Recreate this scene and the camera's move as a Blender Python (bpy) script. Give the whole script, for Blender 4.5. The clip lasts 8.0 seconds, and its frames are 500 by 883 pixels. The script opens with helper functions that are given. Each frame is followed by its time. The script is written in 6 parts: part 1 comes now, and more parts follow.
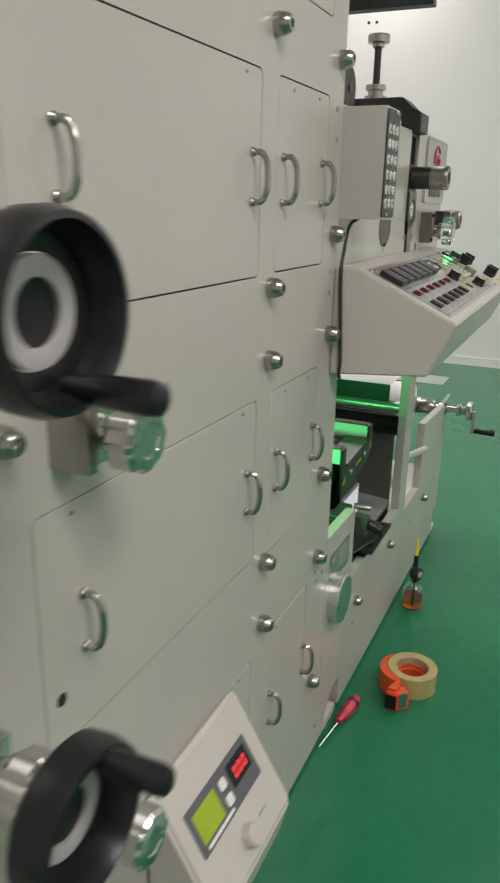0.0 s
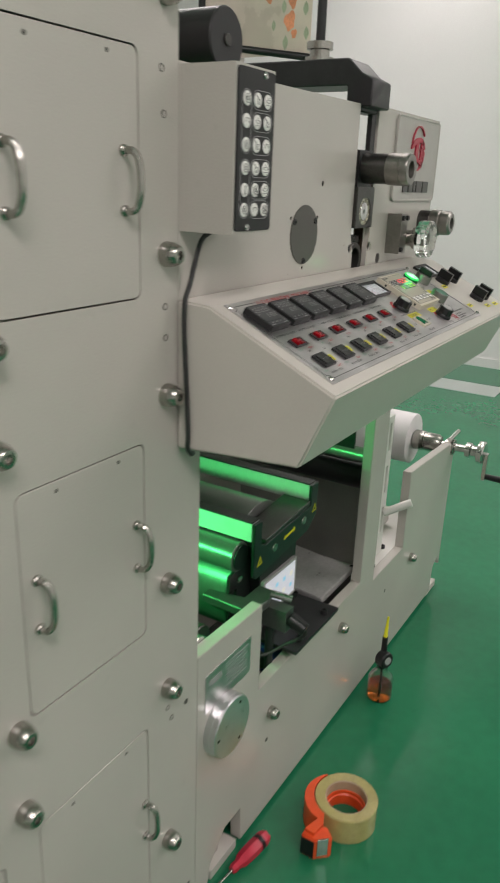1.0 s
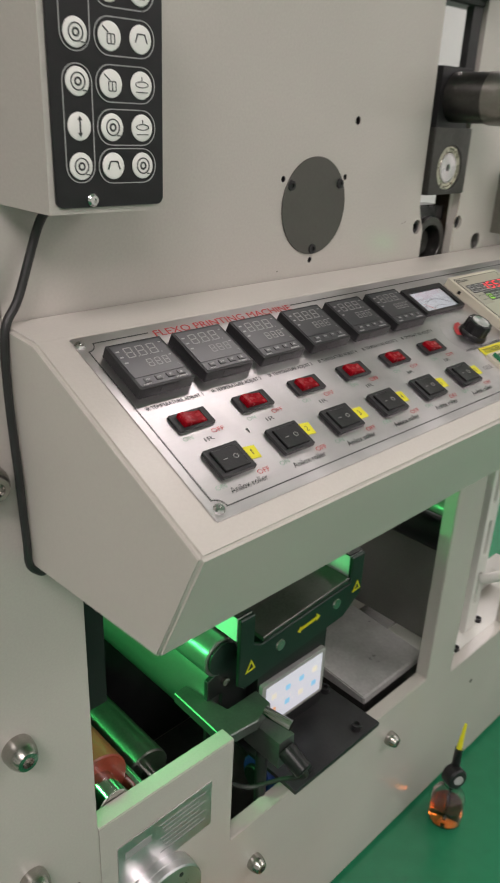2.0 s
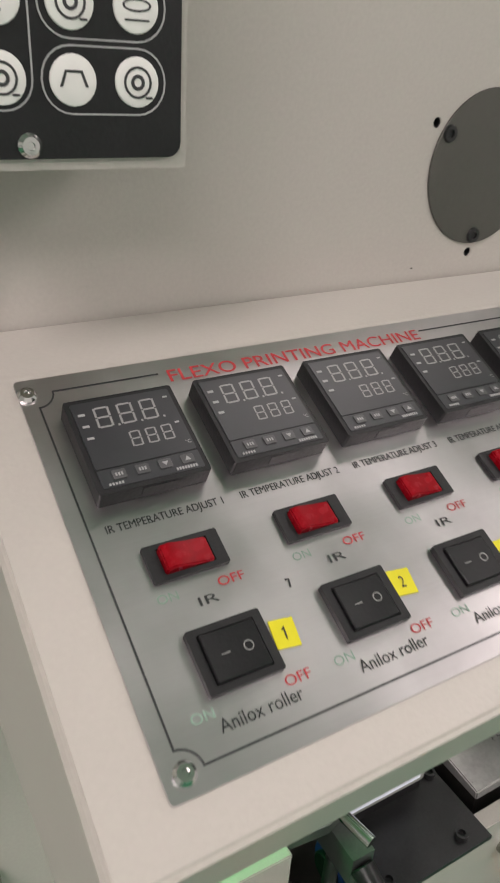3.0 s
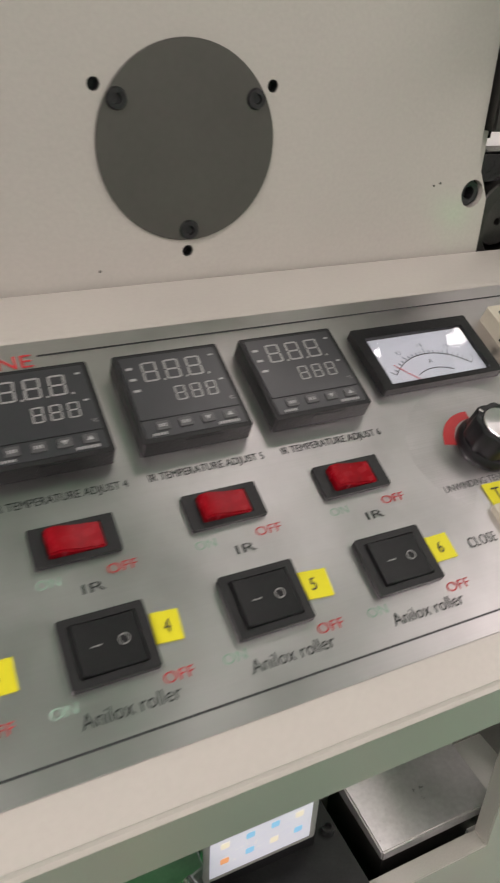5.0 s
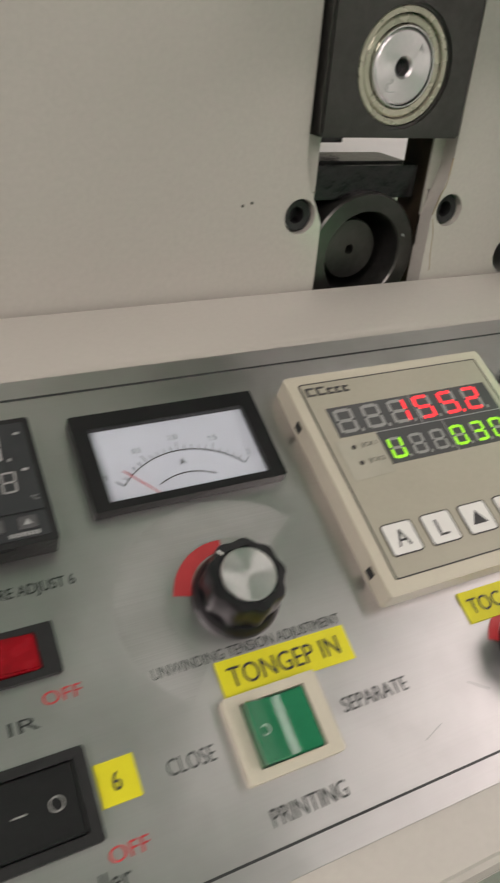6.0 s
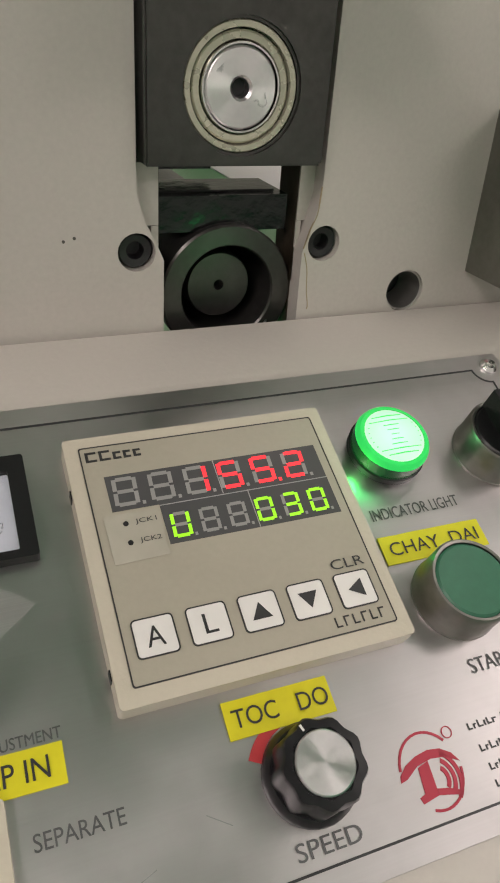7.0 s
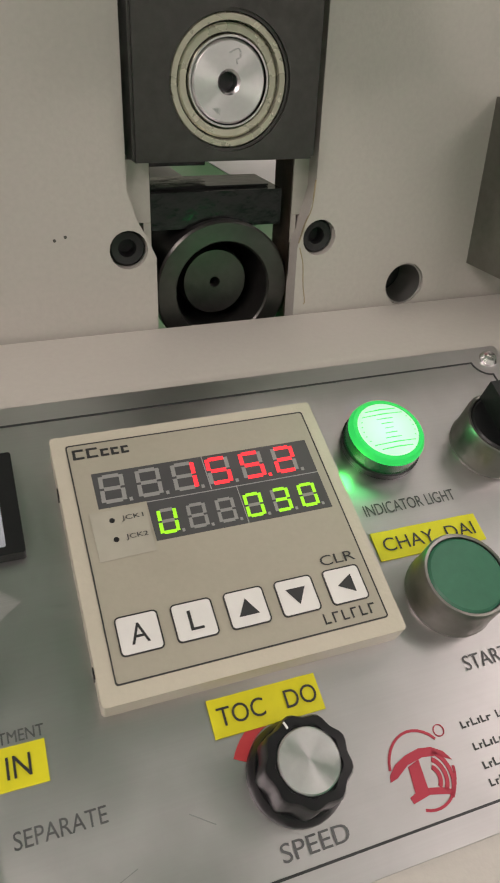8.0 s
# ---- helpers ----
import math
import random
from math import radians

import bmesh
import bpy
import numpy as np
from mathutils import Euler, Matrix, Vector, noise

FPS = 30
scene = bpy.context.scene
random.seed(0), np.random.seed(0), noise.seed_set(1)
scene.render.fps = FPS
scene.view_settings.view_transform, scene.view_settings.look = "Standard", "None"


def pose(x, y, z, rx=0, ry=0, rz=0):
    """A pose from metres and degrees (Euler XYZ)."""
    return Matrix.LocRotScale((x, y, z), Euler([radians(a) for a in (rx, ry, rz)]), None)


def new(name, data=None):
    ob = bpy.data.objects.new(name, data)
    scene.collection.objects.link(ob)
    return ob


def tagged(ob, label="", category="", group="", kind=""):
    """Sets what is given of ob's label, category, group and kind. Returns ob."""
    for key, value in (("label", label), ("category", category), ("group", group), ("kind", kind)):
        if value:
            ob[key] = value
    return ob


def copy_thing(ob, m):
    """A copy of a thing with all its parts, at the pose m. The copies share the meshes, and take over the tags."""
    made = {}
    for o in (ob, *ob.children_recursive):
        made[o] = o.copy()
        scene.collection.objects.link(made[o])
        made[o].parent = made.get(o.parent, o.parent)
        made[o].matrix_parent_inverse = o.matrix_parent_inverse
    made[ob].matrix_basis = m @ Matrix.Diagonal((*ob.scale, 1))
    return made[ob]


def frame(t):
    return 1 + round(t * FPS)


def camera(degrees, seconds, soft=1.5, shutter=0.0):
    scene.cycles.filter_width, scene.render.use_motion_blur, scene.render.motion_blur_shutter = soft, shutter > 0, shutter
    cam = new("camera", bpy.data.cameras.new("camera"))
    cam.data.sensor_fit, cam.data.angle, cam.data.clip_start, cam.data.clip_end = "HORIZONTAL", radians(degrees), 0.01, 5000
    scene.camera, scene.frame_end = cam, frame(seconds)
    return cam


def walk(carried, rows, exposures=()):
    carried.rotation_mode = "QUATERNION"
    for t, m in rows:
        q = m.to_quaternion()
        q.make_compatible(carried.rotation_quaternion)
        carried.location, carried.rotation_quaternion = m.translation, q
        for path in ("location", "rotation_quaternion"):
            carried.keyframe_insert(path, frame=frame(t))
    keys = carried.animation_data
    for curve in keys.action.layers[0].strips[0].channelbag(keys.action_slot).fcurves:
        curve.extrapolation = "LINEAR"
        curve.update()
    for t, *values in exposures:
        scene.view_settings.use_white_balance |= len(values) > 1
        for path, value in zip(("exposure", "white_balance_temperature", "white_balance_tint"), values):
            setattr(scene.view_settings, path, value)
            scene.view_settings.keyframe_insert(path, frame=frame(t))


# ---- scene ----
cam = camera(37.76, 8.0, soft=1.9, shutter=0.3)
walk(cam, [
    (0.0, pose(-1.3441, -0.4423, 1.2431, 71.96, -1.14, -65.18)),
    (0.5, pose(-1.0402, -0.5409, 1.2636, 70.90, -2.08, -62.27)),
    (1.0, pose(-0.7684, -0.5768, 1.2822, 70.37, -2.02, -58.24)),
    (1.2, pose(-0.6470, -0.5567, 1.2802, 70.17, -2.38, -58.08)),
    (2.3, pose(-0.1504, -0.4853, 1.2817, 64.51, -1.96, -37.20)),
    (2.5, pose(-0.1115, -0.4583, 1.2752, 63.98, -1.98, -34.07)),
    (3.0, pose(-0.0419, -0.3491, 1.2625, 61.51, -3.27, -30.04)),
    (3.5, pose(-0.0034, -0.3238, 1.2486, 59.47, -2.65, -27.81)),
    (4.0, pose(0.0491, -0.3492, 1.2580, 59.17, -2.80, -26.32)),
    (4.5, pose(0.1142, -0.3857, 1.2675, 60.33, -2.27, -25.06)),
    (4.7, pose(0.1458, -0.3827, 1.2606, 60.83, -2.00, -25.19)),
    (5.8, pose(0.3172, -0.3040, 1.2482, 59.29, -4.25, -26.02)),
    (6.0, pose(0.3421, -0.3034, 1.2535, 59.27, -4.37, -26.00)),
    (6.3, pose(0.3904, -0.3069, 1.2652, 59.36, -4.08, -25.28)),
    (6.5, pose(0.4158, -0.3073, 1.2688, 59.67, -4.23, -24.23)),
    (7.0, pose(0.4483, -0.3055, 1.2620, 59.56, -3.55, -21.71)),
    (7.5, pose(0.4510, -0.3066, 1.2615, 59.60, -2.74, -20.69)),
    (8.0, pose(0.4608, -0.3092, 1.2592, 59.67, -1.93, -20.41)),
], exposures=[(0.0, -0.21, 6450, 20), (1.2, -0.24, 6450, 20), (2.5, -0.07, 6500, 25), (4.5, -0.05, 6550, 25), (6.0, -0.28, 6650, 22), (8.0, -0.32, 6750, 24)])

# ---- world and lamps ----
world = bpy.data.worlds.new("world")
scene.world = world
world.use_nodes = True
world.node_tree.nodes["Background"].inputs[0].default_value = (0.75, 0.8, 0.85, 1)
world.node_tree.nodes["Background"].inputs[1].default_value = 0.05

CEIL = 3.3


def area(name, m, sx, sy, watts, colour):
    lamp = bpy.data.lights.new(name, "AREA")
    lamp.shape, lamp.size, lamp.size_y, lamp.energy, lamp.color = "RECTANGLE", sx, sy, watts, colour
    ob = new(name, lamp)
    ob.matrix_world = m
    return ob


# Unseen panels; (1.7, 0.78) is added to brighten the faceplate, (4.5, 1.3) the wall
TUBES = [(2.60, -1.0, 4.5), (3.4, -2.2, 20), (1.7, 0.78, 17), (-1.6, -1.4, 50), (2.5, -3.1, 36), (-1.6, -3.1, 42), (2.5, 2.3, 40), (-1.6, 2.3, 40), (4.5, 1.3, 13)]
for tx, ty, tw in TUBES:
    area("ceiling_panel_lamp", pose(tx, ty, CEIL - 0.075), 1.2, 0.8, tw, (1.0, 0.955, 0.89))
# green inspection lamp inside the press, shining through the web path
area("green_lamp_light", pose(0.018, 0.27, 0.715, 0, -84, 0), 0.03, 0.28, 3.0, (0.05, 1.0, 0.22))

# ---- materials ----


def mat(name, colour, rough=0.5, metal=0.0, spread=0.06, scale=8.0, bump=0.0, bump_scale=200.0, wear=0.0, glow=None, strength=0.0,
        coat=0.0, spec=0.5, streak=None, rough_spread=0.08, fine_share=0.35, wear_cut=(0.66, 0.74)):
    m = bpy.data.materials.new(name)
    m.use_nodes = True
    nt = m.node_tree
    bsdf = nt.nodes["Principled BSDF"]
    bsdf.inputs["Metallic"].default_value = metal
    bsdf.inputs["Coat Weight"].default_value = coat
    bsdf.inputs["Specular IOR Level"].default_value = spec
    tex = nt.nodes.new("ShaderNodeTexCoord")
    src = tex.outputs["Object"]
    if streak:
        mp = nt.nodes.new("ShaderNodeMapping")
        mp.inputs["Scale"].default_value = streak
        nt.links.new(src, mp.inputs[0])
        fine_src = mp.outputs[0]
    else:
        fine_src = src
    big = nt.nodes.new("ShaderNodeTexNoise")
    big.inputs["Scale"].default_value, big.inputs["Detail"].default_value = scale, 5
    nt.links.new(src, big.inputs["Vector"])
    fine = nt.nodes.new("ShaderNodeTexNoise")
    fine.inputs["Scale"].default_value, fine.inputs["Detail"].default_value = bump_scale, 3
    nt.links.new(fine_src, fine.inputs["Vector"])
    ramp = nt.nodes.new("ShaderNodeValToRGB")
    lo = [max(0, c * (1 - spread * 1.6)) for c in colour]
    hi = [min(1, c * (1 + spread)) for c in colour]
    ramp.color_ramp.elements[0].color, ramp.color_ramp.elements[1].color = (*lo, 1), (*hi, 1)
    ramp.color_ramp.elements[0].position, ramp.color_ramp.elements[1].position = 0.3, 0.65
    mix = nt.nodes.new("ShaderNodeMath")
    mix.operation = "MULTIPLY_ADD"
    mix.inputs[1].default_value = fine_share
    nt.links.new(fine.outputs["Fac"], mix.inputs[0])
    sc = nt.nodes.new("ShaderNodeMath")
    sc.operation = "MULTIPLY"
    sc.inputs[1].default_value = 1 - fine_share
    nt.links.new(big.outputs["Fac"], sc.inputs[0])
    nt.links.new(sc.outputs[0], mix.inputs[2])
    nt.links.new(mix.outputs[0], ramp.inputs[0])
    out = ramp.outputs[0]
    if wear:
        spots = nt.nodes.new("ShaderNodeTexNoise")
        spots.inputs["Scale"].default_value, spots.inputs["Detail"].default_value = 27.0, 8
        nt.links.new(src, spots.inputs["Vector"])
        cut = nt.nodes.new("ShaderNodeMapRange")
        cut.inputs[1].default_value, cut.inputs[2].default_value = wear_cut
        cut.inputs[4].default_value = wear
        nt.links.new(spots.outputs["Fac"], cut.inputs[0])
        blend = nt.nodes.new("ShaderNodeMixRGB")
        blend.inputs[2].default_value = (*[c * 0.45 for c in colour], 1)
        nt.links.new(cut.outputs[0], blend.inputs[0])
        nt.links.new(out, blend.inputs[1])
        out = blend.outputs[0]
    nt.links.new(out, bsdf.inputs["Base Color"])
    rr = nt.nodes.new("ShaderNodeMapRange")
    rr.inputs[3].default_value, rr.inputs[4].default_value = max(0.02, rough - rough_spread), min(1, rough + rough_spread)
    nt.links.new(mix.outputs[0], rr.inputs[0])
    nt.links.new(rr.outputs[0], bsdf.inputs["Roughness"])
    if bump:
        b = nt.nodes.new("ShaderNodeBump")
        b.inputs["Strength"].default_value, b.inputs["Distance"].default_value = bump, 0.001
        nt.links.new(fine.outputs["Fac"], b.inputs["Height"])
        nt.links.new(b.outputs[0], bsdf.inputs["Normal"])
    if glow:
        bsdf.inputs["Emission Color"].default_value = (*glow, 1)
        bsdf.inputs["Emission Strength"].default_value = strength
    return m


def glass_mat(name, colour, rough=0.03, ior=1.45):
    m = bpy.data.materials.new(name)
    m.use_nodes = True
    b = m.node_tree.nodes["Principled BSDF"]
    b.inputs["Base Color"].default_value = (*colour, 1)
    b.inputs["Roughness"].default_value = rough
    b.inputs["Transmission Weight"].default_value = 1
    b.inputs["IOR"].default_value = ior
    return m


PAINT = mat("machine_paint", (0.47, 0.445, 0.405), 0.21, 0, 0.05, 3.0, 0.10, 420, wear=0.07, rough_spread=0.05)
PAINT_LIGHT = mat("console_paint", (0.53, 0.50, 0.455), 0.32, 0, 0.035, 5.0, 0.12, 420, rough_spread=0.05)
WHITE_PAINT = mat("white_paint", (0.66, 0.65, 0.61), 0.4, 0, 0.04, 6, 0.1, 300)
WALL = mat("wall_paint", (0.74, 0.73, 0.72), 0.75, 0, 0.03, 1.5, 0.25, 160)
CEILING = mat("ceiling_paint", (0.76, 0.75, 0.73), 0.8, 0, 0.03, 2, 0.2, 120)
FLOOR = mat("green_epoxy", (0.013, 0.168, 0.077), 0.20, 0, 0.10, 1.7, 0.05, 30, wear=0.12, rough_spread=0.05, spec=0.34)
STRIP = mat("grey_floor_strip", (0.42, 0.46, 0.44), 0.35, 0, 0.08, 5, 0.1, 80)
SEAM = mat("seam_shadow_gap", (0.06, 0.058, 0.05), 0.7, 0, 0.1, 20)
CHROME = mat("chrome", (0.62, 0.61, 0.60), 0.13, 1, 0.05, 30, 0.02, 300, rough_spread=0.05)
NICKEL = mat("brushed_nickel", (0.42, 0.405, 0.375), 0.24, 1, 0.08, 30, 0.1, 250)
ALU = mat("turned_aluminium", (0.66, 0.67, 0.68), 0.3, 1, 0.06, 40, 0.06, 500)
SHEET = mat("brushed_steel_sheet", (0.61, 0.578, 0.587), 0.36, 1, 0.10, 14, 0.004, 240, streak=(0.06, 6.0, 1.0), rough_spread=0.20, wear=0.26, fine_share=0.10, wear_cut=(0.50, 0.74))
HAZE = mat("wiped_steel_haze", (0.62, 0.587, 0.597), 0.42, 1, 0.1, 40, 0.03, 300, streak=(0.05, 9.0, 1.0))
DARK_STEEL = mat("dark_oiled_steel", (0.075, 0.073, 0.068), 0.32, 0.75, 0.2, 25, 0.12, 260)
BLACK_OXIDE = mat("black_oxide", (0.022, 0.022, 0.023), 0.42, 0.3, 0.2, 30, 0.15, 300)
DISC_GREY = mat("grey_cover_disc", (0.088, 0.084, 0.075), 0.36, 0.3, 0.06, 20, 0.06, 300)
BLACK = mat("black_plastic", (0.011, 0.011, 0.012), 0.36, 0, 0.15, 40, 0.12, 500, spec=0.35)
BAKELITE = mat("black_bakelite", (0.012, 0.011, 0.013), 0.3, 0, 0.15, 30, 0.05, 300, spec=0.4)
GREY_PLASTIC = mat("dark_grey_plastic", (0.018, 0.018, 0.019), 0.44, 0, 0.1, 40, 0.15, 600, spec=0.35)
FACE_BLACK = mat("smoked_display", (0.034, 0.035, 0.039), 0.30, 0, 0.05, 60, 0.0, 300, spec=0.6)
RUBBER = mat("cable_rubber", (0.02, 0.02, 0.02), 0.5, 0, 0.1, 30)
RING_GREY = mat("hub_ring_grey", (0.40, 0.39, 0.38), 0.45, 0.2, 0.08, 40, 0.1, 300)
WHITE = mat("white_print", (0.78, 0.77, 0.74), 0.4, 0, 0.03, 60)
PRINT_GREY = mat("pale_print", (0.36, 0.36, 0.36), 0.4, 0, 0.05, 60)
PRINT_BLACK = mat("black_print", (0.035, 0.035, 0.037), 0.4, 0, 0.1, 60)
PRINT_FADED = mat("faded_black_print", (0.10, 0.10, 0.103), 0.4, 0, 0.25, 90)
FILM_ORANGE = mat("orange_film_print", (0.80, 0.30, 0.16), 0.3, 0, 0.2, 20)
FILM_GREEN = mat("green_film_print", (0.36, 0.40, 0.28), 0.3, 0, 0.2, 20)
OIL_STAIN = mat("brown_oil_stain", (0.30, 0.24, 0.15), 0.3, 0, 0.3, 60)
PRINT_RED = mat("red_print", (0.52, 0.045, 0.05), 0.4, 0, 0.1, 60)
PRINT_DARKRED = mat("dark_red_print", (0.42, 0.03, 0.055), 0.4, 0, 0.1, 60)
PRINT_GREEN = mat("faded_green_print", (0.30, 0.45, 0.36), 0.4, 0, 0.2, 60)
YELLOW = mat("yellow_label", (0.70, 0.645, 0.012), 0.42, 0, 0.05, 30, 0.05, 300)
BEIGE = mat("beige_plastic", (0.56, 0.52, 0.42), 0.42, 0, 0.03, 30, 0.1, 600)
BEIGE_DARK = mat("beige_faceplate", (0.40, 0.375, 0.30), 0.38, 0, 0.04, 30, 0.05, 500)
RED_PLASTIC = mat("red_rocker_plastic", (0.24, 0.003, 0.008), 0.26, 0, 0.30, 120, spec=0.22)
GREEN_PLASTIC = mat("green_rocker_plastic", (0.006, 0.17, 0.075), 0.10, 0, 0.1, 60, coat=0.6)
GREEN_CAP = mat("green_button_cap", (0.030, 0.155, 0.090), 0.4, 0, 0.1, 50, 0.05, 300)
GREEN_GLOW = mat("green_lit_rim", (0.0, 0.16, 0.04), 0.3, 0, 0.05, 40, glow=(0.0, 1.0, 0.16), strength=0.75, spec=0.2)
GREEN_SIDE = mat("dark_green_lamp_side", (0.004, 0.050, 0.020), 0.25, 0, 0.1, 40, glow=(0.0, 1.0, 0.2), strength=0.03)
PALE_GLOW = mat("pale_lit_lens", (0.45, 0.66, 0.56), 0.3, 0, 0.05, 40, glow=(0.70, 1.0, 0.88), strength=0.44)
RED_LED = mat("red_led", (0.5, 0.02, 0.02), 0.4, 0, 0.02, 40, glow=(1.0, 0.035, 0.045), strength=1.6)
LIME_LED = mat("lime_led", (0.2, 0.5, 0.02), 0.4, 0, 0.02, 40, glow=(0.34, 0.95, 0.012), strength=0.9)
LED_OFF = mat("unlit_segment", (0.30, 0.30, 0.29), 0.4, 0, 0.05, 40)
LED_WINDOW = mat("dark_led_window", (0.085, 0.085, 0.088), 0.22, 0, 0.05, 60)
SCREEN = mat("white_screen", (0.7, 0.72, 0.75), 0.25, 0, 0.03, 40, glow=(0.86, 0.88, 1.0), strength=0.36)
SCREEN_BLUE = mat("blue_icon", (0.2, 0.5, 0.8), 0.3, 0, 0.05, 40, glow=(0.34, 0.70, 0.92), strength=0.5)
SCREEN_ORANGE = mat("orange_icon", (0.8, 0.4, 0.2), 0.3, 0, 0.05, 40, glow=(1.0, 0.42, 0.16), strength=0.55)
LCD_GREEN = mat("lime_lcd", (0.30, 0.42, 0.02), 0.3, 0, 0.05, 40, glow=(0.42, 0.62, 0.02), strength=0.05)
def spun(m):
    """Turns a metal into a lathe-spun one: its highlights fan out round the local z axis."""
    nt = m.node_tree
    tan = nt.nodes.new("ShaderNodeTangent")
    tan.direction_type, tan.axis = "RADIAL", "Z"
    b = nt.nodes["Principled BSDF"]
    b.inputs["Anisotropic"].default_value = 0.85
    nt.links.new(tan.outputs[0], b.inputs["Tangent"])
    return m


SPUN = spun(mat("spun_aluminium", (0.74, 0.71, 0.72), 0.32, 1, 0.05, 40, 0.03, 500))
DIM_SEG = mat("dim_segment", (0.30, 0.30, 0.295), 0.4, 0, 0.05, 40)
KEY_DARK = mat("dark_key", (0.085, 0.085, 0.088), 0.4, 0, 0.1, 40)
SHIELD = mat("cream_bearing_shield", (0.47, 0.455, 0.36), 0.28, 0.55, 0.08, 50)
CARDBOARD = mat("cardboard", (0.42, 0.31, 0.20), 0.7, 0, 0.08, 60, 0.1, 400)
PAPER = mat("paper_web", (0.72, 0.70, 0.70), 0.6, 0, 0.03, 20, 0.05, 300)
DIAL_WHITE = mat("dial_face", (0.46, 0.49, 0.55), 0.3, 0, 0.02, 30)
# Oily black of the wiper, also the painted shade deep in the roller slot
OILY_SHADE = mat("oily_and_shade_black", (0.0035, 0.0035, 0.004), 0.18, 0, 0.3, 60, 0.35, 130)
RUSTY = mat("oil_stained_steel", (0.055, 0.040, 0.026), 0.38, 0.4, 0.4, 40, 0.2, 200)
PALE_BAR = mat("pale_anodised_bar", (0.62, 0.63, 0.62), 0.5, 0.2, 0.04, 20, 0.06, 200)
GREY_STEEL = mat("milled_steel", (0.34, 0.33, 0.31), 0.4, 0.8, 0.08, 30, 0.1, 260)
# Dull fork steel with the lamp's green light mixed into its colour
FORK_STEEL = mat("green_lit_steel", (0.15, 0.17, 0.155), 0.42, 0.7, 0.12, 30, 0.1, 260)
SCREEN_PALE = mat("pale_icon", (0.75, 0.72, 0.5), 0.3, 0, 0.05, 40, glow=(0.95, 0.85, 0.62), strength=0.6)
SATIN_ROLL = mat("satin_steel_roller", (0.20, 0.205, 0.195), 0.30, 0.55, 0.08, 14, 0.05, 200)
WORN_NICKEL = mat("worn_nickel", (0.27, 0.26, 0.24), 0.36, 0.95, 0.12, 30, 0.12, 250)
GUIDE_GREEN = mat("dark_green_anodised", (0.010, 0.026, 0.019), 0.38, 0.2, 0.15, 30, 0.1, 300)
ORANGE = mat("orange_plastic", (0.75, 0.085, 0.018), 0.35, 0, 0.08, 40, 0.1, 300)
RED_GRIP = mat("red_grip_plastic", (0.50, 0.018, 0.045), 0.35, 0, 0.1, 40, 0.1, 300)
TAPE = mat("packing_tape", (0.42, 0.36, 0.14), 0.2, 0, 0.1, 40, 0.05, 200, coat=0.5)
RED_ROLL = mat("red_rubber_roller", (0.30, 0.045, 0.025), 0.35, 0, 0.15, 25, 0.1, 200)
COPPER_FILM = mat("printed_film", (0.74, 0.62, 0.54), 0.3, 0, 0.16, 6, fine_share=0.03)
BLUE = mat("blue_motor_paint", (0.02, 0.03, 0.20), 0.4, 0, 0.1, 30)
GLASS = glass_mat("clear_glass", (0.93, 0.95, 0.94))
AMBER = glass_mat("amber_liquid", (0.85, 0.20, 0.03), 0.05, 1.33)
TUBE_GLOW = mat("lit_tube", (0.9, 0.9, 0.88), 0.4, 0, 0.02, 10, glow=(1.0, 0.95, 0.88), strength=3.0)
GREEN_TUBE = mat("green_lit_tube", (0.1, 0.8, 0.3), 0.4, 0, 0.02, 10, glow=(0.05, 1.0, 0.22), strength=4.0)

# ---- mesh helpers ----
EYE4 = Matrix.Identity(4)


def vs(bm, m, pts):
    return [bm.verts.new(m @ Vector(p)) for p in pts]


def box(bm, lo, hi, m=EYE4):
    (a, b, c), (d, e, f) = lo, hi
    v = vs(bm, m, [(a, b, c), (d, b, c), (d, e, c), (a, e, c), (a, b, f), (d, b, f), (d, e, f), (a, e, f)])
    for q in ((3, 2, 1, 0), (4, 5, 6, 7), (0, 1, 5, 4), (1, 2, 6, 5), (2, 3, 7, 6), (3, 0, 4, 7)):
        bm.faces.new([v[i] for i in q])
    return bm


def slab(bm, loops, z0, z1, m=EYE4):
    """A flat plate of outline loops[0] with through holes loops[1:], from z0 to z1."""
    from mathutils.geometry import tessellate_polygon
    tris = tessellate_polygon([[Vector((x, y, 0)) for x, y in lp] for lp in loops])
    flat = [p for lp in loops for p in lp]
    top, bot = vs(bm, m, [(x, y, z1) for x, y in flat]), vs(bm, m, [(x, y, z0) for x, y in flat])
    for a, b, c in tris:
        pa, pb, pc = flat[a], flat[b], flat[c]
        turn = (pb[0] - pa[0]) * (pc[1] - pa[1]) - (pb[1] - pa[1]) * (pc[0] - pa[0])
        if turn == 0:
            continue
        if turn < 0:
            a, c = c, a
        bm.faces.new((top[a], top[b], top[c]))
        bm.faces.new((bot[c], bot[b], bot[a]))
    i = 0
    for k, lp in enumerate(loops):
        n = len(lp)
        for j in range(n):
            a, b = i + j, i + (j + 1) % n
            bm.faces.new((top[a], bot[a], bot[b], top[b]))
        i += n
    bmesh.ops.recalc_face_normals(bm, faces=bm.faces[:])
    return bm


def rrect(x0, y0, x1, y1, r, seg=4):
    pts = []
    for cx, cy, a in ((x1 - r, y0 + r, -90), (x1 - r, y1 - r, 0), (x0 + r, y1 - r, 90), (x0 + r, y0 + r, 180)):
        for i in range(seg + 1):
            t = radians(a + 90 * i / seg)
            pts.append((cx + r * math.cos(t), cy + r * math.sin(t)))
    return pts


